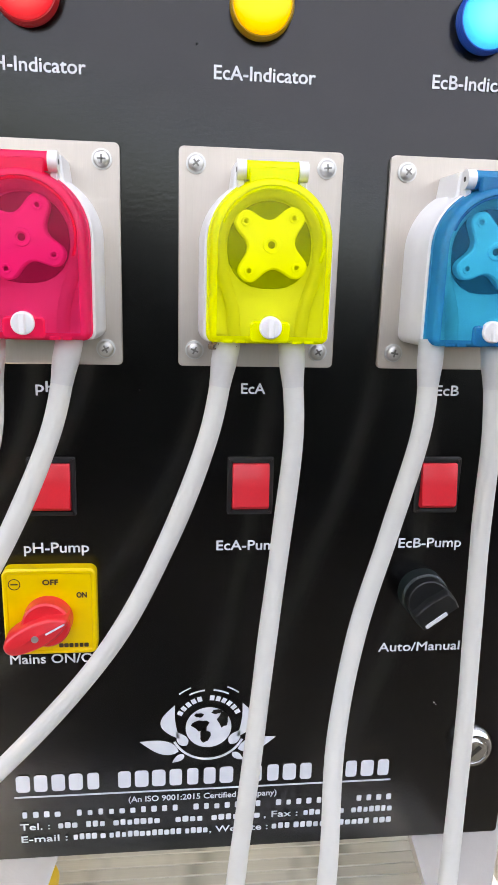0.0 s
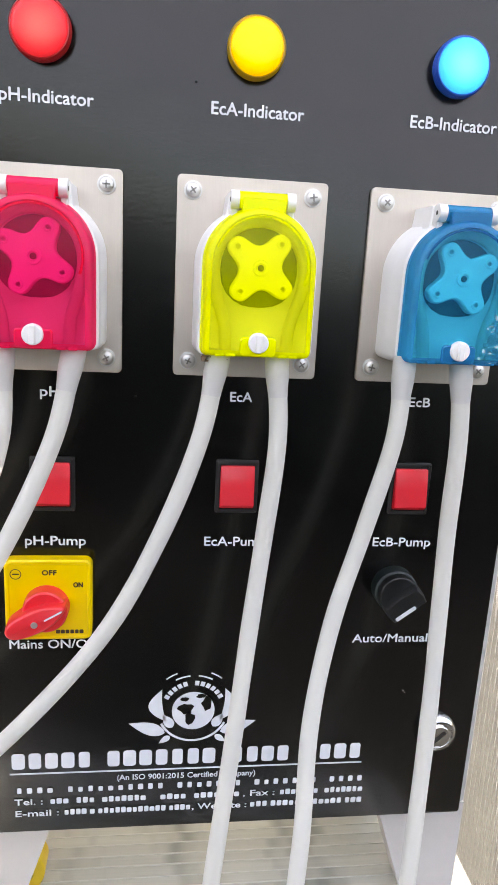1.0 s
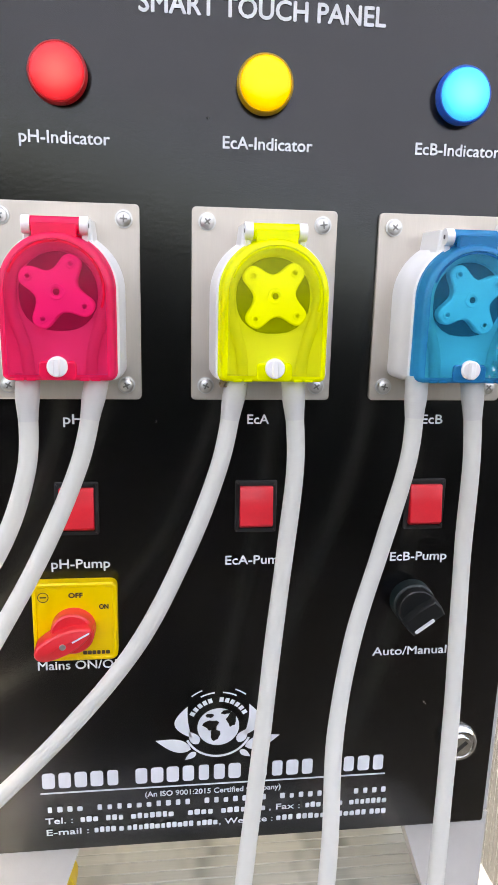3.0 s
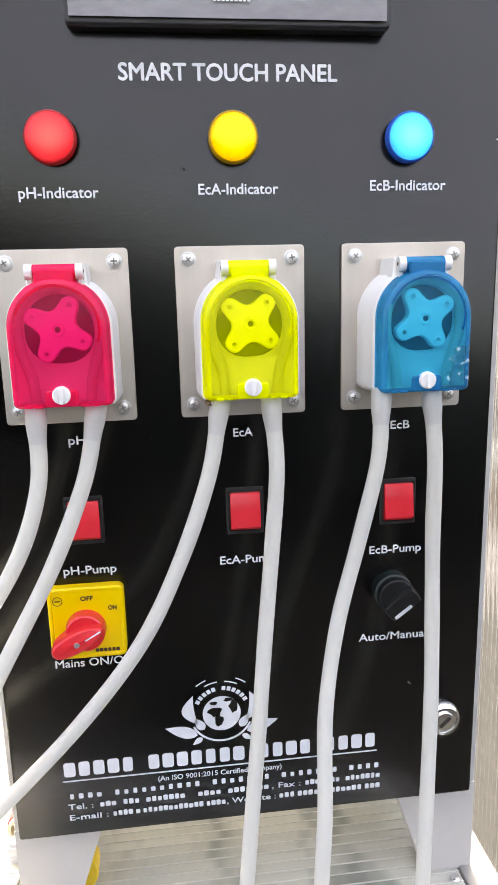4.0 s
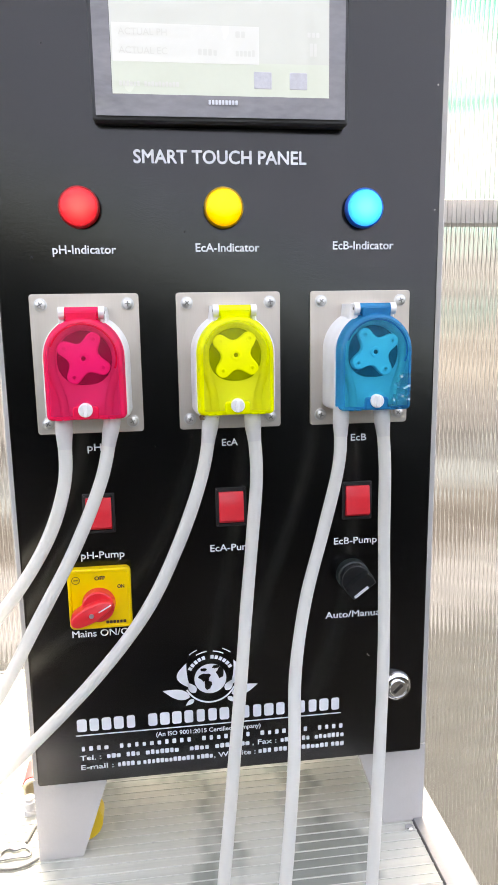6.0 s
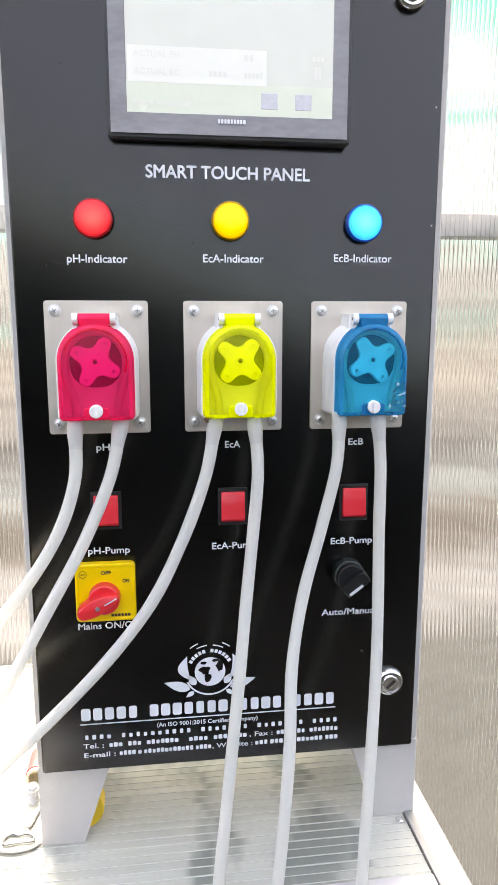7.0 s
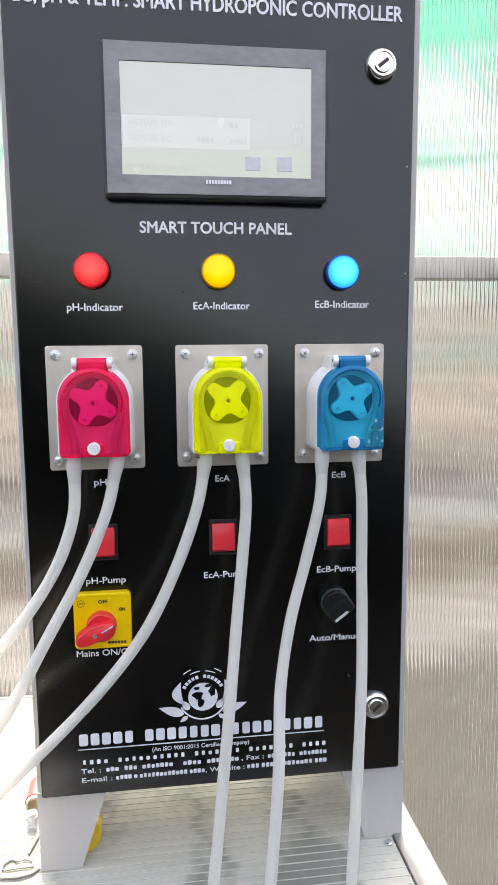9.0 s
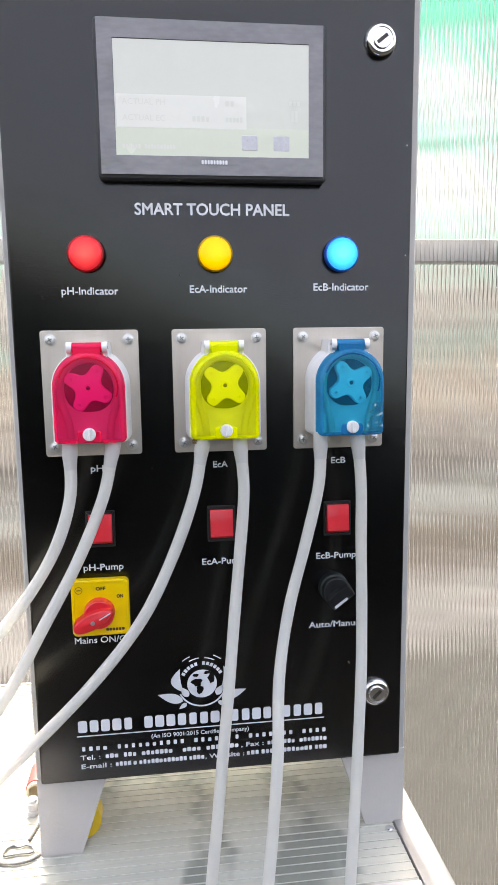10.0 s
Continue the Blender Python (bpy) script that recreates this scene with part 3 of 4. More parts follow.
bars([3], 0.0640, 0.0740, -0.0020, 0.0020, screen, -0.0123, FAINT)
bars([2], 0.0660, 0.0720, -0.0150, -0.0060, screen, -0.0123, FAINT)
bars([6, 10], -0.0760, -0.0320, -0.0385, -0.0350, screen, -0.0123, FAINT)
bars([9], -0.0110, 0.0115, -0.0505, -0.0472, touch, -0.0136, PRINT, 0.78, "maker_line")


# ---- indicator lamps ----
def lamp_lens(name, col, glow, middle, power):
    m = mat(name, col, 0.3, var=0.05, scale=60, coat=0.0, spec=0.3, emit=glow, power=power)
    nt = m.node_tree
    p = nt.nodes["Principled BSDF"]
    co, ln = nt.nodes.new("ShaderNodeTexCoord"), nt.nodes.new("ShaderNodeVectorMath")
    fl = nt.nodes.new("ShaderNodeVectorMath")
    fl.operation, fl.inputs[1].default_value = "MULTIPLY", (1, 0, 1)
    ln.operation = "LENGTH"
    nt.links.new(co.outputs["Object"], fl.inputs[0])
    nt.links.new(fl.outputs[0], ln.inputs[0])
    mr = nt.nodes.new("ShaderNodeMapRange")
    mr.interpolation_type = "SMOOTHSTEP"
    mr.inputs[1].default_value, mr.inputs[2].default_value = 0.0, 0.015
    mr.inputs[3].default_value, mr.inputs[4].default_value = 1.0, 0.0
    nt.links.new(ln.outputs["Value"], mr.inputs[0])
    mx = nt.nodes.new("ShaderNodeMix")
    mx.data_type = "RGBA"
    mx.inputs[6].default_value, mx.inputs[7].default_value = (*glow, 1), (*middle, 1)
    nt.links.new(mr.outputs[0], mx.inputs[0])
    nt.links.new(mx.outputs[2], p.inputs["Emission Color"])
    return m


def indicator(x, word, lens_col, glow, middle, power, ring_col):
    t = thing("indicator_lamp", (x, 0, 1.1705), "lit " + word + " round indicator lamp on the black door", "indicator lamp", "indicator lamps")
    ring = mat(word + "_ring_plastic", ring_col, 0.3, var=0.1, scale=120, coat=0.3)
    lens = lamp_lens(word + "_lens", lens_col, glow, middle, power)
    part("collar", loft(B(), circle(0, 0, 0.0152, 48), [(-0.0002, 0), (-0.0062, 0), (-0.0072, 0.0005), (-0.0073, 0.0010), (-0.0068, 0.0013)]), ring, t)
    bm = B()
    dome = [(-0.0060, 0), (-0.0076, 0.0002), (-0.0083, 0.0008)] + [(-0.0083 - 0.0022 * math.sin(radians(a)), 0.0008 + 0.0125 * (1 - math.cos(radians(a)))) for a in (15, 30, 45, 60, 72, 82)]
    loft(bm, circle(0, 0, 0.0141, 48), dome)
    part("lens", bm, lens, t)
    for k in range(3):
        part("groove", loft(B(), circle(0, 0, 0.0155, 48), [(-0.0014 - 0.0018 * k, 0.0003), (-0.0018 - 0.0018 * k, 0), (-0.0022 - 0.0018 * k, 0), (-0.0026 - 0.0018 * k, 0.0003)]), ring, t)


indicator(-0.1105, "red", (0.62, 0.02, 0.03), (0.55, 0.01, 0.02), (1.0, 0.16, 0.13), 0.2, (0.42, 0.008, 0.012))
indicator(-0.0002, "yellow", (0.72, 0.42, 0.0), (0.7, 0.36, 0.0), (1.0, 0.62, 0.02), 0.24, (0.42, 0.24, 0.0))
indicator(0.1126, "blue", (0.0, 0.2, 0.6), (0.0, 0.28, 0.70), (0.06, 1.0, 1.0), 0.42, (0.0, 0.07, 0.42))



# ---- peristaltic pumps ----
def screw(px, pz, parent, y0, turn):
    s = part("screw", loft(B(), circle(0, 0, 0.0050, 24), [(0, 0), (-0.0009, 0), (-0.0010, 0.0009), (-0.0020, 0.0010), (-0.0030, 0.0018), (-0.0033, 0.0030)]), SCREW, parent, at=(px, y0, pz))
    for a in (0, 90):
        bm = block(B(), -0.0021, 0.0021, -0.0035, -0.0032, -0.00045, 0.00045, 0.0001, 1)
        bm.transform(Matrix.Rotation(radians(turn + a), 4, "Y"))
        part("recess", bm, RECESS, s)


def cross_rotor(turn):
    """Four rounded arms with hollows between them."""
    pts = []
    ang, rad = (0, 5, 10, 14, 18, 22, 27, 34, 45), (0.0205, 0.0204, 0.0199, 0.0189, 0.0171, 0.0150, 0.0131, 0.0117, 0.0110)
    for i in range(96):
        a = 360 * i / 96
        off = abs((a + 45) % 90 - 45)
        r = float(np.interp(off, ang, rad))
        pts.append((r * math.cos(radians(a) + turn), r * math.sin(radians(a) + turn)))
    return pts


def pump(cx, hx, word, clear, through_col, body_col, rotor_col, turn, chamber_shade_col):
    t = thing("dosing_pump", (cx, 0, 1.0), "peristaltic dosing pump with a clear " + word + " cover on a steel plate", "pump", "dosing pumps")
    cover_m = tinted_plastic(word + "_clear_plastic", through_col, body_col, clear)
    deep_m = tinted_plastic(word + "_clear_plastic_edge", through_col, body_col, 0.28)
    rotor_m = mat(word + "_rotor_plastic", rotor_col, 0.4, var=0.05, scale=80)
    zc, zk = 0.0588, 0.0596
    HEAD = (hx, 0, 0)
    part("back_plate", loft(B(), arch(0.0270, 0.0150, zk, 0.004), [(-0.0350, 0), (-0.0355, 0.0004)]), mat(word + "_back_plate", (0.86, 0.85, 0.84), 0.5, var=0.12, scale=60), t, at=HEAD)
    part("mounting_plate", loft(B(), rrect(0, 0.0513, 0.0838, 0.1100, 0.0025, 4), [(-0.0002, 0), (-0.0026, 0), (-0.0030, 0.0005)]), STEEL, t, "brushed stainless steel plate")
    for i, (px, pz) in enumerate(((-0.0333, 0.0982), (0.0333, 0.0982), (-0.0333, 0.0050), (0.0333, 0.0050))):
        screw(px, pz, t, -0.003, 17 + 31 * i + turn * 40)
    bm = loft(B(), arch(0.0325, 0.0110, zc, 0.005), [(-0.0031, 0), (-0.0200, 0.0004), (-0.0210, 0.0012), (-0.0345, 0.0016), (-0.0352, 0.0022)], True, True)
    part("body", bm, WHITE_PLASTIC, t, "white plastic body", HEAD)
    part("hinge_bracket", loft(B(), [(-0.0195, 0.0720), (0.0195, 0.0720), (0.0165, 0.0958), (-0.0165, 0.0958)], [(-0.0031, 0), (-0.0300, 0), (-0.0310, 0.001)]), WHITE_PLASTIC, t, at=HEAD)
    for s in (-1, 1):
        lug = sweep(B(), [(s * 0.0122, -0.037, 0.0918), (s * 0.0165, -0.037, 0.0918)], 0.0046, 20)
        block(lug, min(s * 0.0124, s * 0.0163), max(s * 0.0124, s * 0.0163), -0.037, -0.0308, 0.0800, 0.0958, 0.0012)
        l = part("hinge_lug", lug, WHITE_PLASTIC, t, at=HEAD)
        part("pin", sweep(B(), [(s * 0.0163, -0.037, 0.0918), (s * 0.0167, -0.037, 0.0918)], 0.0012, 12), SLOT, l)
    # Flat dark disc: the shade of the hollow behind the rotor, put into its colour.
    part("chamber_shade", loft(B(), arch(0.0202, 0.0385, zc, 0.017), [(-0.0354, 0.0), (-0.0360, 0.0004)]), mat(word + "_chamber_shade", chamber_shade_col, 0.5, var=0.25, scale=70), t, at=HEAD)
    path = [(-0.0160, -0.0385, 0.0140), (-0.0175, -0.0385, 0.0300), (-0.0230, -0.0385, 0.0480)] + [(0.0237 * math.cos(radians(a)), -0.0385, zc + 0.0237 * math.sin(radians(a))) for a in range(180, -1, -15)] + [(0.0230, -0.0385, 0.0480), (0.0175, -0.0385, 0.0300), (0.0160, -0.0385, 0.0140)]
    part("inner_tube", sweep(B(), spline(path, 3), 0.0032, 10), TUBE, t, at=HEAD)
    rot = part("rotor", loft(B(), cross_rotor(turn), [(-0.0362, 0), (-0.0420, 0), (-0.0428, 0.0008)]), rotor_m, t, at=(hx, 0, zc))
    part("hub", loft(B(), circle(0, 0, 0.0042, 24), [(-0.0426, 0), (-0.0438, 0.0003), (-0.0438, 0.0016), (-0.0430, 0.0022)]), rotor_m, rot)
    part("axle", loft(B(), circle(0, 0, 0.0018, 16), [(-0.0428, 0), (-0.0434, 0.0003)]), SLOT, rot)
    for k in range(4):
        a = turn + k * math.pi / 2
        part("roller_pin", loft(B(), circle(0.0158 * math.cos(a), 0.0158 * math.sin(a), 0.0024, 18), [(-0.0427, 0), (-0.0433, 0.0002), (-0.0433, 0.0010), (-0.0428, 0.0014)]), rotor_m, rot)
    bm = loft(B(), arch(0.0290, 0.0130, zk, 0.004), [(-0.0350, -0.0006), (-0.0362, -0.0006), (-0.0366, 0), (-0.0440, 0.0005), (-0.0456, 0.0011), (-0.0466, 0.0021), (-0.0472, 0.0038)], False, True)
    cover = part("cover", bm, cover_m, t, "clear " + word + " plastic cover", HEAD)
    cover.data.materials.append(deep_m)
    for f in cover.data.polygons:
        f.material_index = 0 if f.normal.y < -0.95 else 1
    hinge = sweep(B(), [(-0.0120, -0.037, 0.0918), (0.0120, -0.037, 0.0918)], 0.0042, 20)
    block(hinge, -0.0110, 0.0110, -0.0445, -0.0405, 0.0845, 0.0925, 0.0008)
    part("hinge_barrel", hinge, deep_m, cover)
    part("latch_seat", loft(B(), rrect(0, 0.0190, 0.0190, 0.0100, 0.0022, 4), [(-0.0470, 0), (-0.0480, 0.0002), (-0.0485, 0.0008)]), deep_m, cover)
    part("arch_rib", sweep(B(), [(0.0242 * math.cos(radians(a)), -0.0458, zk + 0.0242 * math.sin(radians(a))) for a in range(-20, 166, 6)], 0.0007, 8), deep_m, cover)
    knob = part("latch_knob", loft(B(), circle(0, 0.0212, 0.0053, 28), [(-0.0465, 0), (-0.0500, 0), (-0.0506, 0.0006)]), WHITE_PLASTIC, t, "white quarter-turn latch knob", HEAD)
    grip = loft(B(), rrect(0, 0.0212, 0.0034, 0.0100, 0.0012, 3), [(-0.0504, 0), (-0.0524, 0.0001), (-0.0530, 0.0006)])
    part("grip", grip, WHITE_PLASTIC, knob)
    for s in (-1, 1):
        for k in range(2):
            part("vent_slot", block(B(), s * 0.0165 - 0.0026 + 0.0058 * (k - 0.5) - 0.0, s * 0.0165 + 0.0020 + 0.0058 * (k - 0.5), -0.0468, -0.0460, 0.0136, 0.0152, 0.0003), deep_m, cover)
    return t


pump(-0.1108, 0.0010, "pink", 0.72, (1.0, 0.24, 0.46), (1.0, 0.02, 0.13), (0.99, 0.36, 0.90), radians(62), (0.05, 0.02, 0.03))
pump(0.0022, 0.0010, "yellow", 0.73, (1.0, 1.0, 0.25), (0.97, 1.0, 0.0), (0.97, 0.97, 0.35), radians(50), (0.03, 0.07, 0.04))
blue_pump = pump(0.1110, 0.0010, "blue", 0.76, (0.14, 0.80, 0.92), (0.0, 0.25, 0.53), (0.50, 0.95, 0.95), radians(32), (0.05, 0.05, 0.055))


def crinkled_film():
    bm = B()
    g = {}
    for i in range(19):
        for k in range(25):
            x, z = 0.0085 + 0.0195 * i / 18, 0.0150 + 0.0270 * k / 24
            d = 0.0010 * abs(noise.noise(Vector((x * 240, z * 150, 2.0)))) + 0.0006 * abs(noise.noise(Vector((x * 500, z * 420, 5.0))))
            g[i, k] = bm.verts.new((x, -0.0479 - d, z))
    for i in range(18):
        for k in range(24):
            if i > 3 + 5 * noise.noise(Vector((k * 0.4, 1.0, 7.0))) + k * 0.3:
                bm.faces.new((g[i, k], g[i + 1, k], g[i + 1, k + 1], g[i, k + 1]))
    for v in [v for v in bm.verts if not v.link_faces]:
        bm.verts.remove(v)
    return bm


def clear_film():
    m, nt, p, out = nodes_of("clear_crinkled_film")
    t, g, a = nt.nodes.new("ShaderNodeBsdfTransparent"), nt.nodes.new("ShaderNodeBsdfGlossy"), nt.nodes.new("ShaderNodeMixShader")
    g.inputs["Roughness"].default_value = 0.12
    a.inputs[0].default_value = 0.22
    nt.links.new(t.outputs[0], a.inputs[1])
    nt.links.new(g.outputs[0], a.inputs[2])
    nt.links.new(a.outputs[0], out.inputs[0])
    return m


part("protective_film", crinkled_film(), clear_film(), blue_pump, "scrap of clear crinkled film")


# brown residue where a tube leaves the yellow pump
residue = B()
res_rng = random.Random(8)
for k in range(9):
    px, pz = res_rng.uniform(-0.0255, -0.0115), res_rng.uniform(1.0085, 1.0125)
    block(residue, px, px + res_rng.uniform(0.001, 0.0035), -0.0395 - 0.0001 * k, -0.030, pz, pz + res_rng.uniform(0.0006, 0.0018), 0.0003, 2)
stain = part("residue", residue, STAIN)
tagged(stain, "brown dried residue under the yellow pump's spout", "residue", kind="stuff")

# ---- tubes ----
def hose(name_note, ctrl, group="pump tubes"):
    t = thing("dosing_tube", ctrl[0], "milky white silicone tube hanging from " + name_note, "tube", group)
    o = Vector(ctrl[0])
    line = [p - o for p in spline(ctrl, 8)]
    run = [0.0]
    for a, b in zip(line, line[1:]):
        run.append(run[-1] + (b - a).length)
    rad = [0.0051 + 0.00008 * math.sin(q * 90.0) for q in run]
    part("hose", sweep(B(), line, rad, 20), TUBE, t)
    end = next(i for i, q in enumerate(run) if q > 0.026)
    flare = [float(np.interp(q, (0.0, 0.013, 0.020, 0.026), (0.0065, 0.0064, 0.0056, 0.00515))) for q in run[:end]]
    part("sleeve", sweep(B(), line[:end], flare, 20), FROST, t, "frosted end stretched over the pump's spout")
    return t


hose("the pink pump", [(-0.1274, -0.0345, 1.0155), (-0.1279, -0.0366, 1.0030), (-0.1298, -0.0398, 0.9634), (-0.1467, -0.0427, 0.9170), (-0.1795, -0.0476, 0.8690), (-0.2265, -0.0537, 0.8199), (-0.2875, -0.0604, 0.7707), (-0.3623, -0.0671, 0.7200)])
hose("the pink pump", [(-0.0910, -0.0345, 1.0155), (-0.0933, -0.0365, 1.0030), (-0.1018, -0.0411, 0.9661), (-0.1243, -0.0470, 0.9141), (-0.1543, -0.0550, 0.8604), (-0.1875, -0.0649, 0.8030), (-0.2306, -0.0753, 0.7469), (-0.2852, -0.0858, 0.6912), (-0.3516, -0.0962, 0.6500)])
hose("the yellow pump", [(-0.0156, -0.0345, 1.0155), (-0.0176, -0.0366, 1.0030), (-0.0252, -0.0399, 0.9650), (-0.0448, -0.0415, 0.9118), (-0.0729, -0.0442, 0.8571), (-0.1147, -0.0476, 0.8054), (-0.1680, -0.0557, 0.7552), (-0.2279, -0.0679, 0.7053), (-0.2944, -0.0810, 0.6565), (-0.3670, -0.0943, 0.6400)])
hose("the yellow pump", [(0.0155, -0.0345, 1.0155), (0.0161, -0.0369, 1.0030), (0.0181, -0.0396, 0.9657), (0.0137, -0.0412, 0.9134), (0.0076, -0.0468, 0.8584), (0.0012, -0.0563, 0.8009), (-0.0063, -0.0674, 0.7416), (-0.0140, -0.0795, 0.6805), (-0.0223, -0.0919, 0.6180), (-0.0296, -0.1049, 0.5541), (-0.0354, -0.1180, 0.4892), (-0.0396, -0.1309, 0.3800)])
hose("the blue pump", [(0.0872, -0.0346, 1.0155), (0.0866, -0.0364, 1.0030), (0.0844, -0.0388, 0.9680), (0.0719, -0.0395, 0.9144), (0.0562, -0.0457, 0.8590), (0.0447, -0.0602, 0.8023), (0.0398, -0.0801, 0.7432), (0.0327, -0.0949, 0.6820), (0.0245, -0.1073, 0.6191), (0.0179, -0.1186, 0.5547), (0.0140, -0.1290, 0.4893), (0.0127, -0.1389, 0.3800)])
hose("the blue pump", [(0.1195, -0.0346, 1.0155), (0.1204, -0.0368, 1.0030), (0.1235, -0.0369, 0.9659), (0.1249, -0.0340, 0.9132), (0.1253, -0.0368, 0.8578), (0.1232, -0.0453, 0.8002), (0.1177, -0.0580, 0.7407), (0.1102, -0.0741, 0.6798), (0.1019, -0.0914, 0.6174), (0.0935, -0.1082, 0.5538), (0.0854, -0.1244, 0.4891), (0.0779, -0.1400, 0.3800)])


# ---- switches ----
def rocker(x, note):
    t = thing("rocker_switch", (x, 0, 0.9288), "red rocker switch in a black frame under the " + note + " pump", "switch", "rocker switches")
    bm = loft(B(), rrect(0.0004, -0.0006, 0.0262, 0.0338, 0.0012, 3), [(-0.0002, 0), (-0.0016, 0), (-0.0021, 0.0005), (-0.0021, 0.0024), (-0.0008, 0.0028)])
    part("frame", bm, GASKET, t, "black plastic frame")
    prof = [(-0.0138, -0.0006), (-0.0138, -0.0040), (-0.0112, -0.0070), (0.0, -0.0050), (0.0118, -0.0038), (0.0128, -0.0032), (0.0128, -0.0006)]
    bm = B()
    rows = [[bm.verts.new((0.0004 + sx * 0.0104, y, z)) for z, y in prof] for sx in (-1, 1)]
    for i in range(len(prof)):
        j = (i + 1) % len(prof)
        bm.faces.new((rows[0][i], rows[0][j], rows[1][j], rows[1][i]))
    bm.faces.new(rows[0][::-1])
    bm.faces.new(rows[1])
    bmesh.ops.bevel(bm, geom=list(bm.edges), offset=0.0004, segments=2, affect="EDGES")
    part("rocker", bm, ROCKER_RED, t, "glossy red rocker")


rocker(-0.1093, "pink")
rocker(0.0008, "yellow")
rocker(0.1107, "blue")

mains = thing("mains_switch", (-0.1115, 0, 0.8556), "yellow mains isolator switch with a red turning handle", "switch")
part("plate", loft(B(), rrect(0, 0, 0.0518, 0.0530, 0.0045, 5), [(-0.0002, 0), (-0.0070, 0), (-0.0082, 0.0010), (-0.0082, 0.0024), (-0.0076, 0.0030)]), YELLOW, mains, "yellow plastic plate")
lettering("OFF", -0.0035, 0.0050, 0.0170, 0.0031, mains, -0.0079, INK, 0.06)
lettering("ON", 0.0150, 0.0205, 0.0090, 0.0031, mains, -0.0079, INK, 0.06)
bars([6], 0.0040, 0.0210, -0.0222, -0.0196, mains, -0.0079, INK, 0.86, "maker_line")
part("maker_mark", loft(loft(B(), circle(-0.0190, 0.0175, 0.0034, 28), [(-0.0079, 0), (-0.0079, 0.0005)], False, False), rrect(-0.019, 0.0175, 0.004, 0.0008, 0.0002, 2), [(-0.0078, 0), (-0.0079, 0)]), INK, mains)
KC = (-0.0010, -0.0035)
part("dial", loft(B(), circle(*KC, 0.0138, 44), [(-0.0077, 0), (-0.0160, 0.0005), (-0.0172, 0.0016)]), KNOB_RED, mains, "round red dial")


def handle():
    """A pear-shaped grip, thick at the long end."""
    pts = []
    ang = radians(27)
    for i in range(48):
        a = 2 * math.pi * i / 48
        u, v = 0.0190 * math.cos(a) - 0.0060, 0.0078 * math.sin(a) * (1.0 - 0.30 * math.cos(a) ** 3)
        if math.cos(a) > 0:
            u += 0.0015 * math.cos(a)
        pts.append((KC[0] + u * math.cos(ang) - v * math.sin(ang), KC[1] - 0.0010 + u * math.sin(ang) + v * math.cos(ang)))
    return loft(B(), pts, [(-0.0100, 0), (-0.0190, 0.0001), (-0.0218, 0.0005), (-0.0230, 0.0012), (-0.0234, 0.0020)])


grip = part("handle", handle(), KNOB_RED, mains, "red grip turned to the lower corner")
mark = loft(B(), rrect(0, 0, 0.0120, 0.0010, 0.0004, 2), [(-0.0228, 0), (-0.0238, 0)])
mark.transform(Matrix.Translation((0.0050, 0, -0.0022)) @ Matrix.Rotation(radians(-30), 4, "Y"))
part("mark", mark, PRINT, grip)
part("screw", loft(B(), circle(-0.0060, -0.0080, 0.0022, 20), [(-0.0230, 0), (-0.0239, 0.0003)]), SCREW, grip)

sel = thing("selector_switch", (0.1072, 0, 0.8612), "black two-way selector switch with a white pointer mark", "switch")
part("base", loft(B(), circle(0, 0, 0.0142, 44), [(-0.0002, 0), (-0.0090, 0), (-0.0100, 0.0010), (-0.0100, 0.0018)]), SELECTOR, sel)
part("dial", loft(B(), circle(0, 0, 0.0128, 44), [(-0.0098, 0), (-0.0150, 0.0004), (-0.0156, 0.0010)]), SOFT_BLACK, sel)
wing = loft(B(), [(-0.0125, -0.0118), (0.0125, -0.0118), (0.0136, -0.0055), (0.0122, 0.0012), (0.0, 0.0026), (-0.0122, 0.0012), (-0.0136, -0.0055)], [(-0.0098, 0), (-0.0200, 0.0003), (-0.0216, 0.0014)])
wing.transform(Matrix.Rotation(radians(-37), 4, "Y"))
lever = part("lever", wing, SOFT_BLACK, sel)
mk = loft(B(), rrect(-0.0030, -0.0092, 0.0150, 0.0024, 0.0009, 3), [(-0.0214, 0), (-0.0221, 0)])
mk.transform(Matrix.Rotation(radians(-37), 4, "Y"))
part("mark", mk, PRINT, lever)

# ---- clutter on the table ----
roll = thing("tape_roll", (-0.2015, 0.098, TABLE_Z), "small red and cream tape roll lying beside the cabinet", "tape roll")
part("core", loft(B(), circle(0, 0.0118, 0.0105, 32), [(0.040, 0), (0.0, 0), (0.0, 0.0026), (0.040, 0.0026)], False, False), CREAM, roll)
part("winding", loft(B(), circle(0, 0.0118, 0.0117, 32), [(0.039, 0.0012), (0.039, 0), (0.005, 0), (0.005, 0.0012)], False, False), TAPE_RED, roll)
tape = thing("tape_roll", (-0.1455, 0.030, TABLE_Z), "yellow tape roll standing behind a leg of the cabinet", "tape roll")
part("winding", loft(B(), circle(0, 0.0212, 0.0210, 44), [(0.02, 0.001), (0.019, 0), (0.001, 0), (0.0, 0.001), (0.0, 0.0080), (0.02, 0.0080)], False, False), TAPE_YELLOW, tape)
wire = thing("wire_hook", (-0.207, 0.0, TABLE_Z), "bent grey wire hook lying on the white tabletop", "wire hook")
part("outer_bow", sweep(B(), spline([(-0.030, 0.034, 0.0016), (-0.026, 0.020, 0.0016), (-0.016, 0.009, 0.0016), (0.0, 0.005, 0.0016), (0.014, 0.007, 0.0016), (0.024, 0.014, 0.0016)], 5), 0.0014, 8), WIRE, wire)
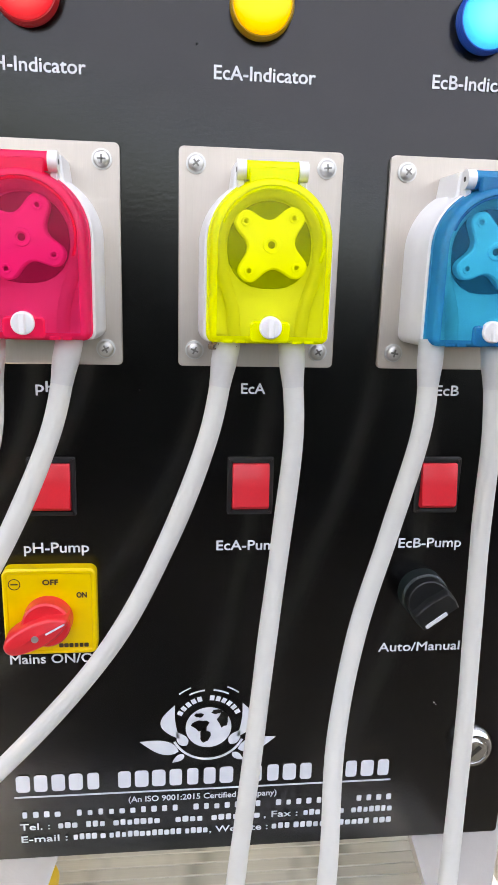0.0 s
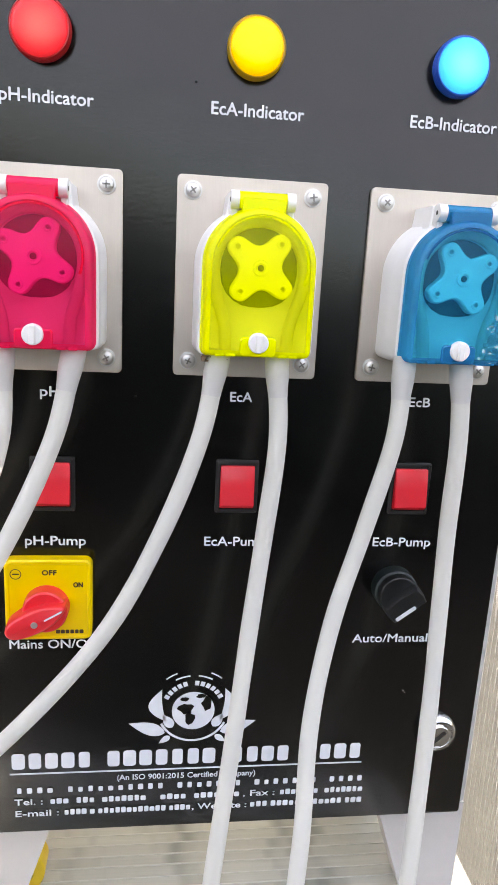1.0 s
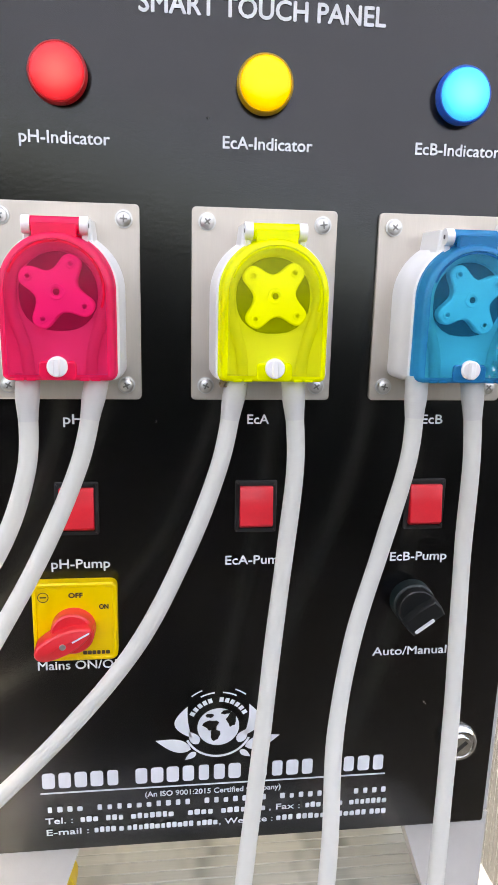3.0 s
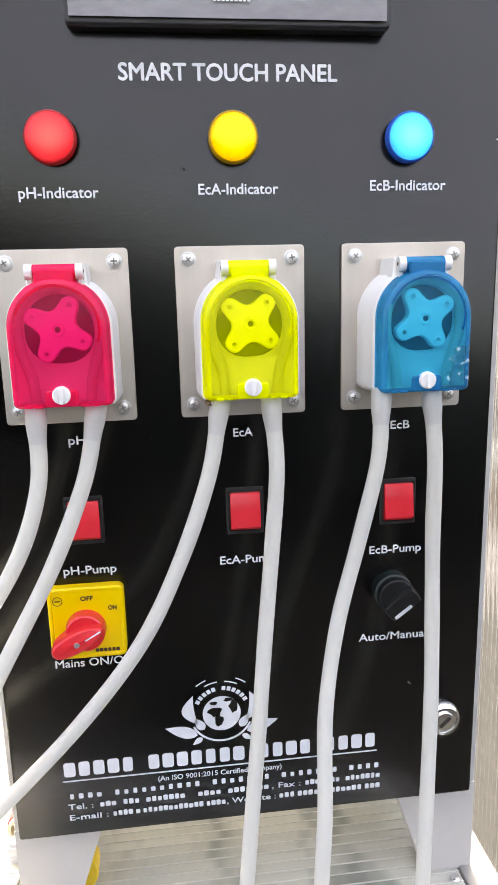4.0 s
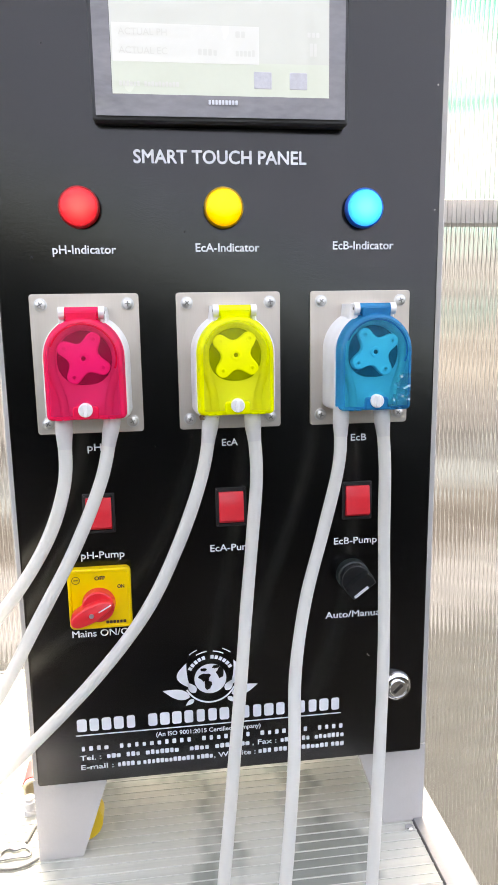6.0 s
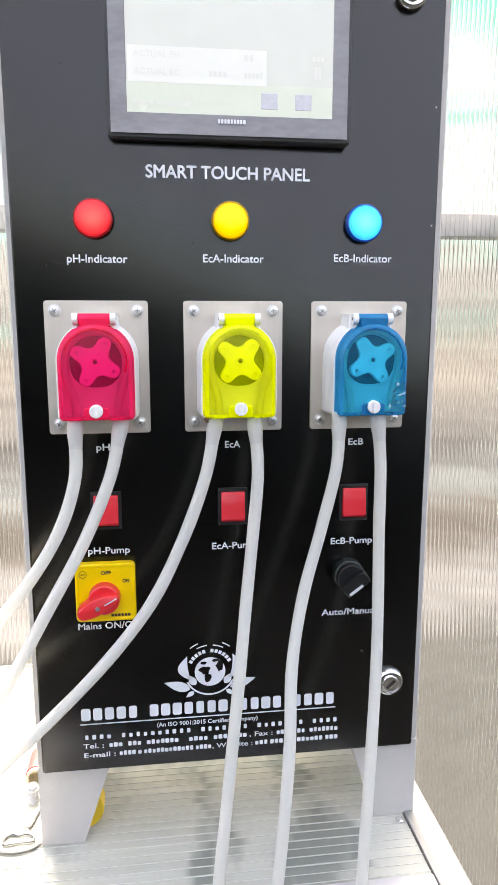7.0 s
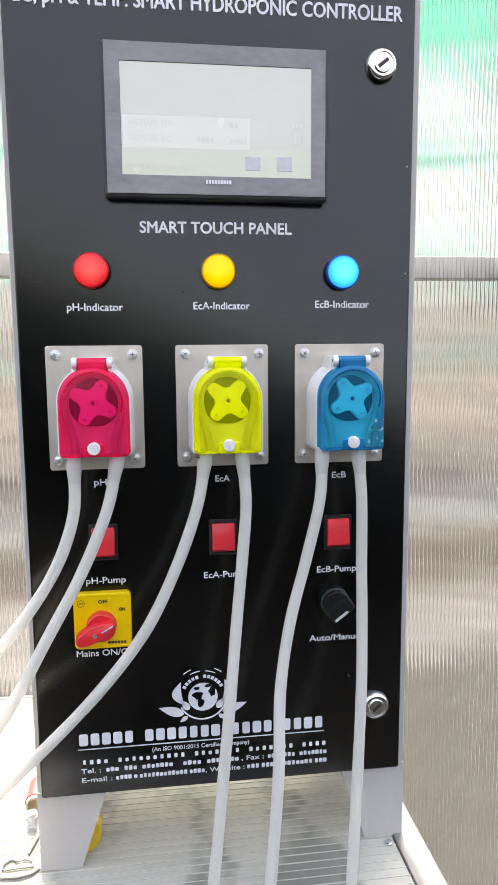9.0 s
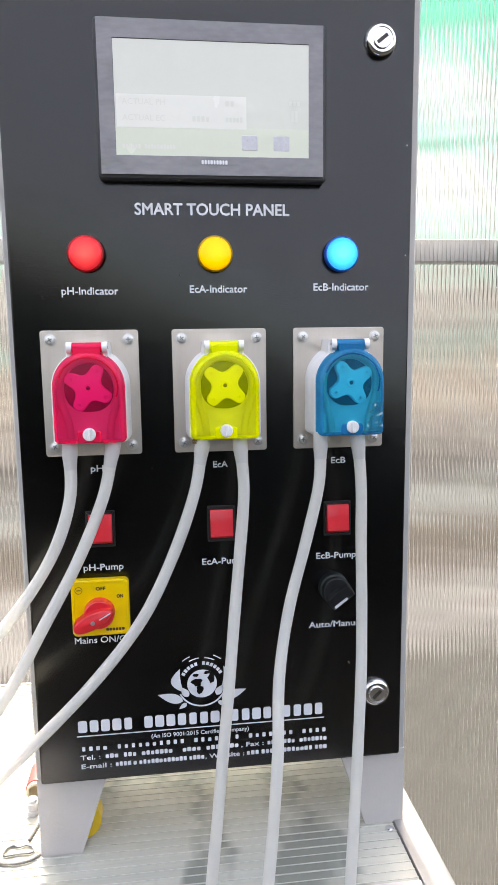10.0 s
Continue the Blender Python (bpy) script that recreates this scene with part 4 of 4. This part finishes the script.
part("inner_loop", sweep(B(), spline([(-0.012, 0.017, 0.0014), (-0.012, 0.026, 0.0014), (-0.006, 0.031, 0.0014), (0.0005, 0.028, 0.0014), (0.007, 0.030, 0.0014), (0.014, 0.026, 0.0014), (0.015, 0.019, 0.0014), (0.002, 0.0185, 0.0014), (-0.011, 0.0172, 0.0014)], 5), 0.0012, 8), WIRE, wire)
stick = thing("metal_rod", (-0.198, 0.036, TABLE_Z), "thin dark metal rod lying beside the cabinet leg", "rod")
part("shaft", sweep(B(), [(0, 0, 0.0014), (0.0075, 0.030, 0.0014), (0.013, 0.052, 0.0014)], 0.0014, 8), mat("dark_rod", (0.12, 0.12, 0.12), 0.4, 0.6, var=0.1), stick)
clip = thing("plastic_fitting", (-0.2015, 0.079, TABLE_Z), "small white plastic fitting lying beside the cabinet", "fitting")
part("ferrule", sweep(B(), [(0, 0, 0.0), (0, 0, 0.005), (0, 0, 0.0055), (0, 0, 0.009), (0, 0, 0.0095), (0, 0, 0.014), (0, 0, 0.0145), (0, 0, 0.018)], [0.0062, 0.0062, 0.005, 0.005, 0.0064, 0.0064, 0.005, 0.0048], 18), mat("grey_white_plastic", (0.55, 0.55, 0.56), 0.5), clip)

# ---- small marks ----
cable = thing("cable", (-0.184, 0.10, 1.390), "black cable leaving the side of the cabinet", "cable")
part("sheath", sweep(B(), spline([(0.0, 0, 0), (-0.010, -0.002, 0.004), (-0.024, -0.004, 0.001), (-0.06, 0.0, 0.004), (-0.14, 0.02, -0.01)], 6), 0.0042, 12), SOFT_BLACK, cable)
part("gland", sweep(B(), [(0.0, 0, 0), (-0.006, 0, 0.002)], 0.0065, 12), SOFT_BLACK, cable)
for fx, fz, fr in ((0.1234, 0.7823, 0.0006), (0.1248, 0.7808, 0.0004), (0.1725, 1.2645, 0.0008), (0.1730, 1.170, 0.0007), (-0.1485, 1.1343, 0.0009), (-0.0607, 0.9825, 0.0007), (-0.1312, 1.2857, 0.0006), (-0.0311, 1.1528, 0.0007)):
    part("paint_fleck", loft(B(), circle(fx, fz + BZ, fr, 7), [(-0.0001, 0), (-0.0005, fr * 0.4)]), LIGHT_GREY if fx > 0.1 else SOFT_BLACK, door)
bolt = thing("bolt", (0.1690, 0.001, TABLE_Z + 0.0003), "small shiny bolt head on the tabletop beside the leg", "bolt")
part("head", sweep(B(), [(0, 0, 0), (0, 0, 0.0022), (0, 0, 0.0032)], [0.0042, 0.0042, 0.0026], 14), CHROME, bolt)
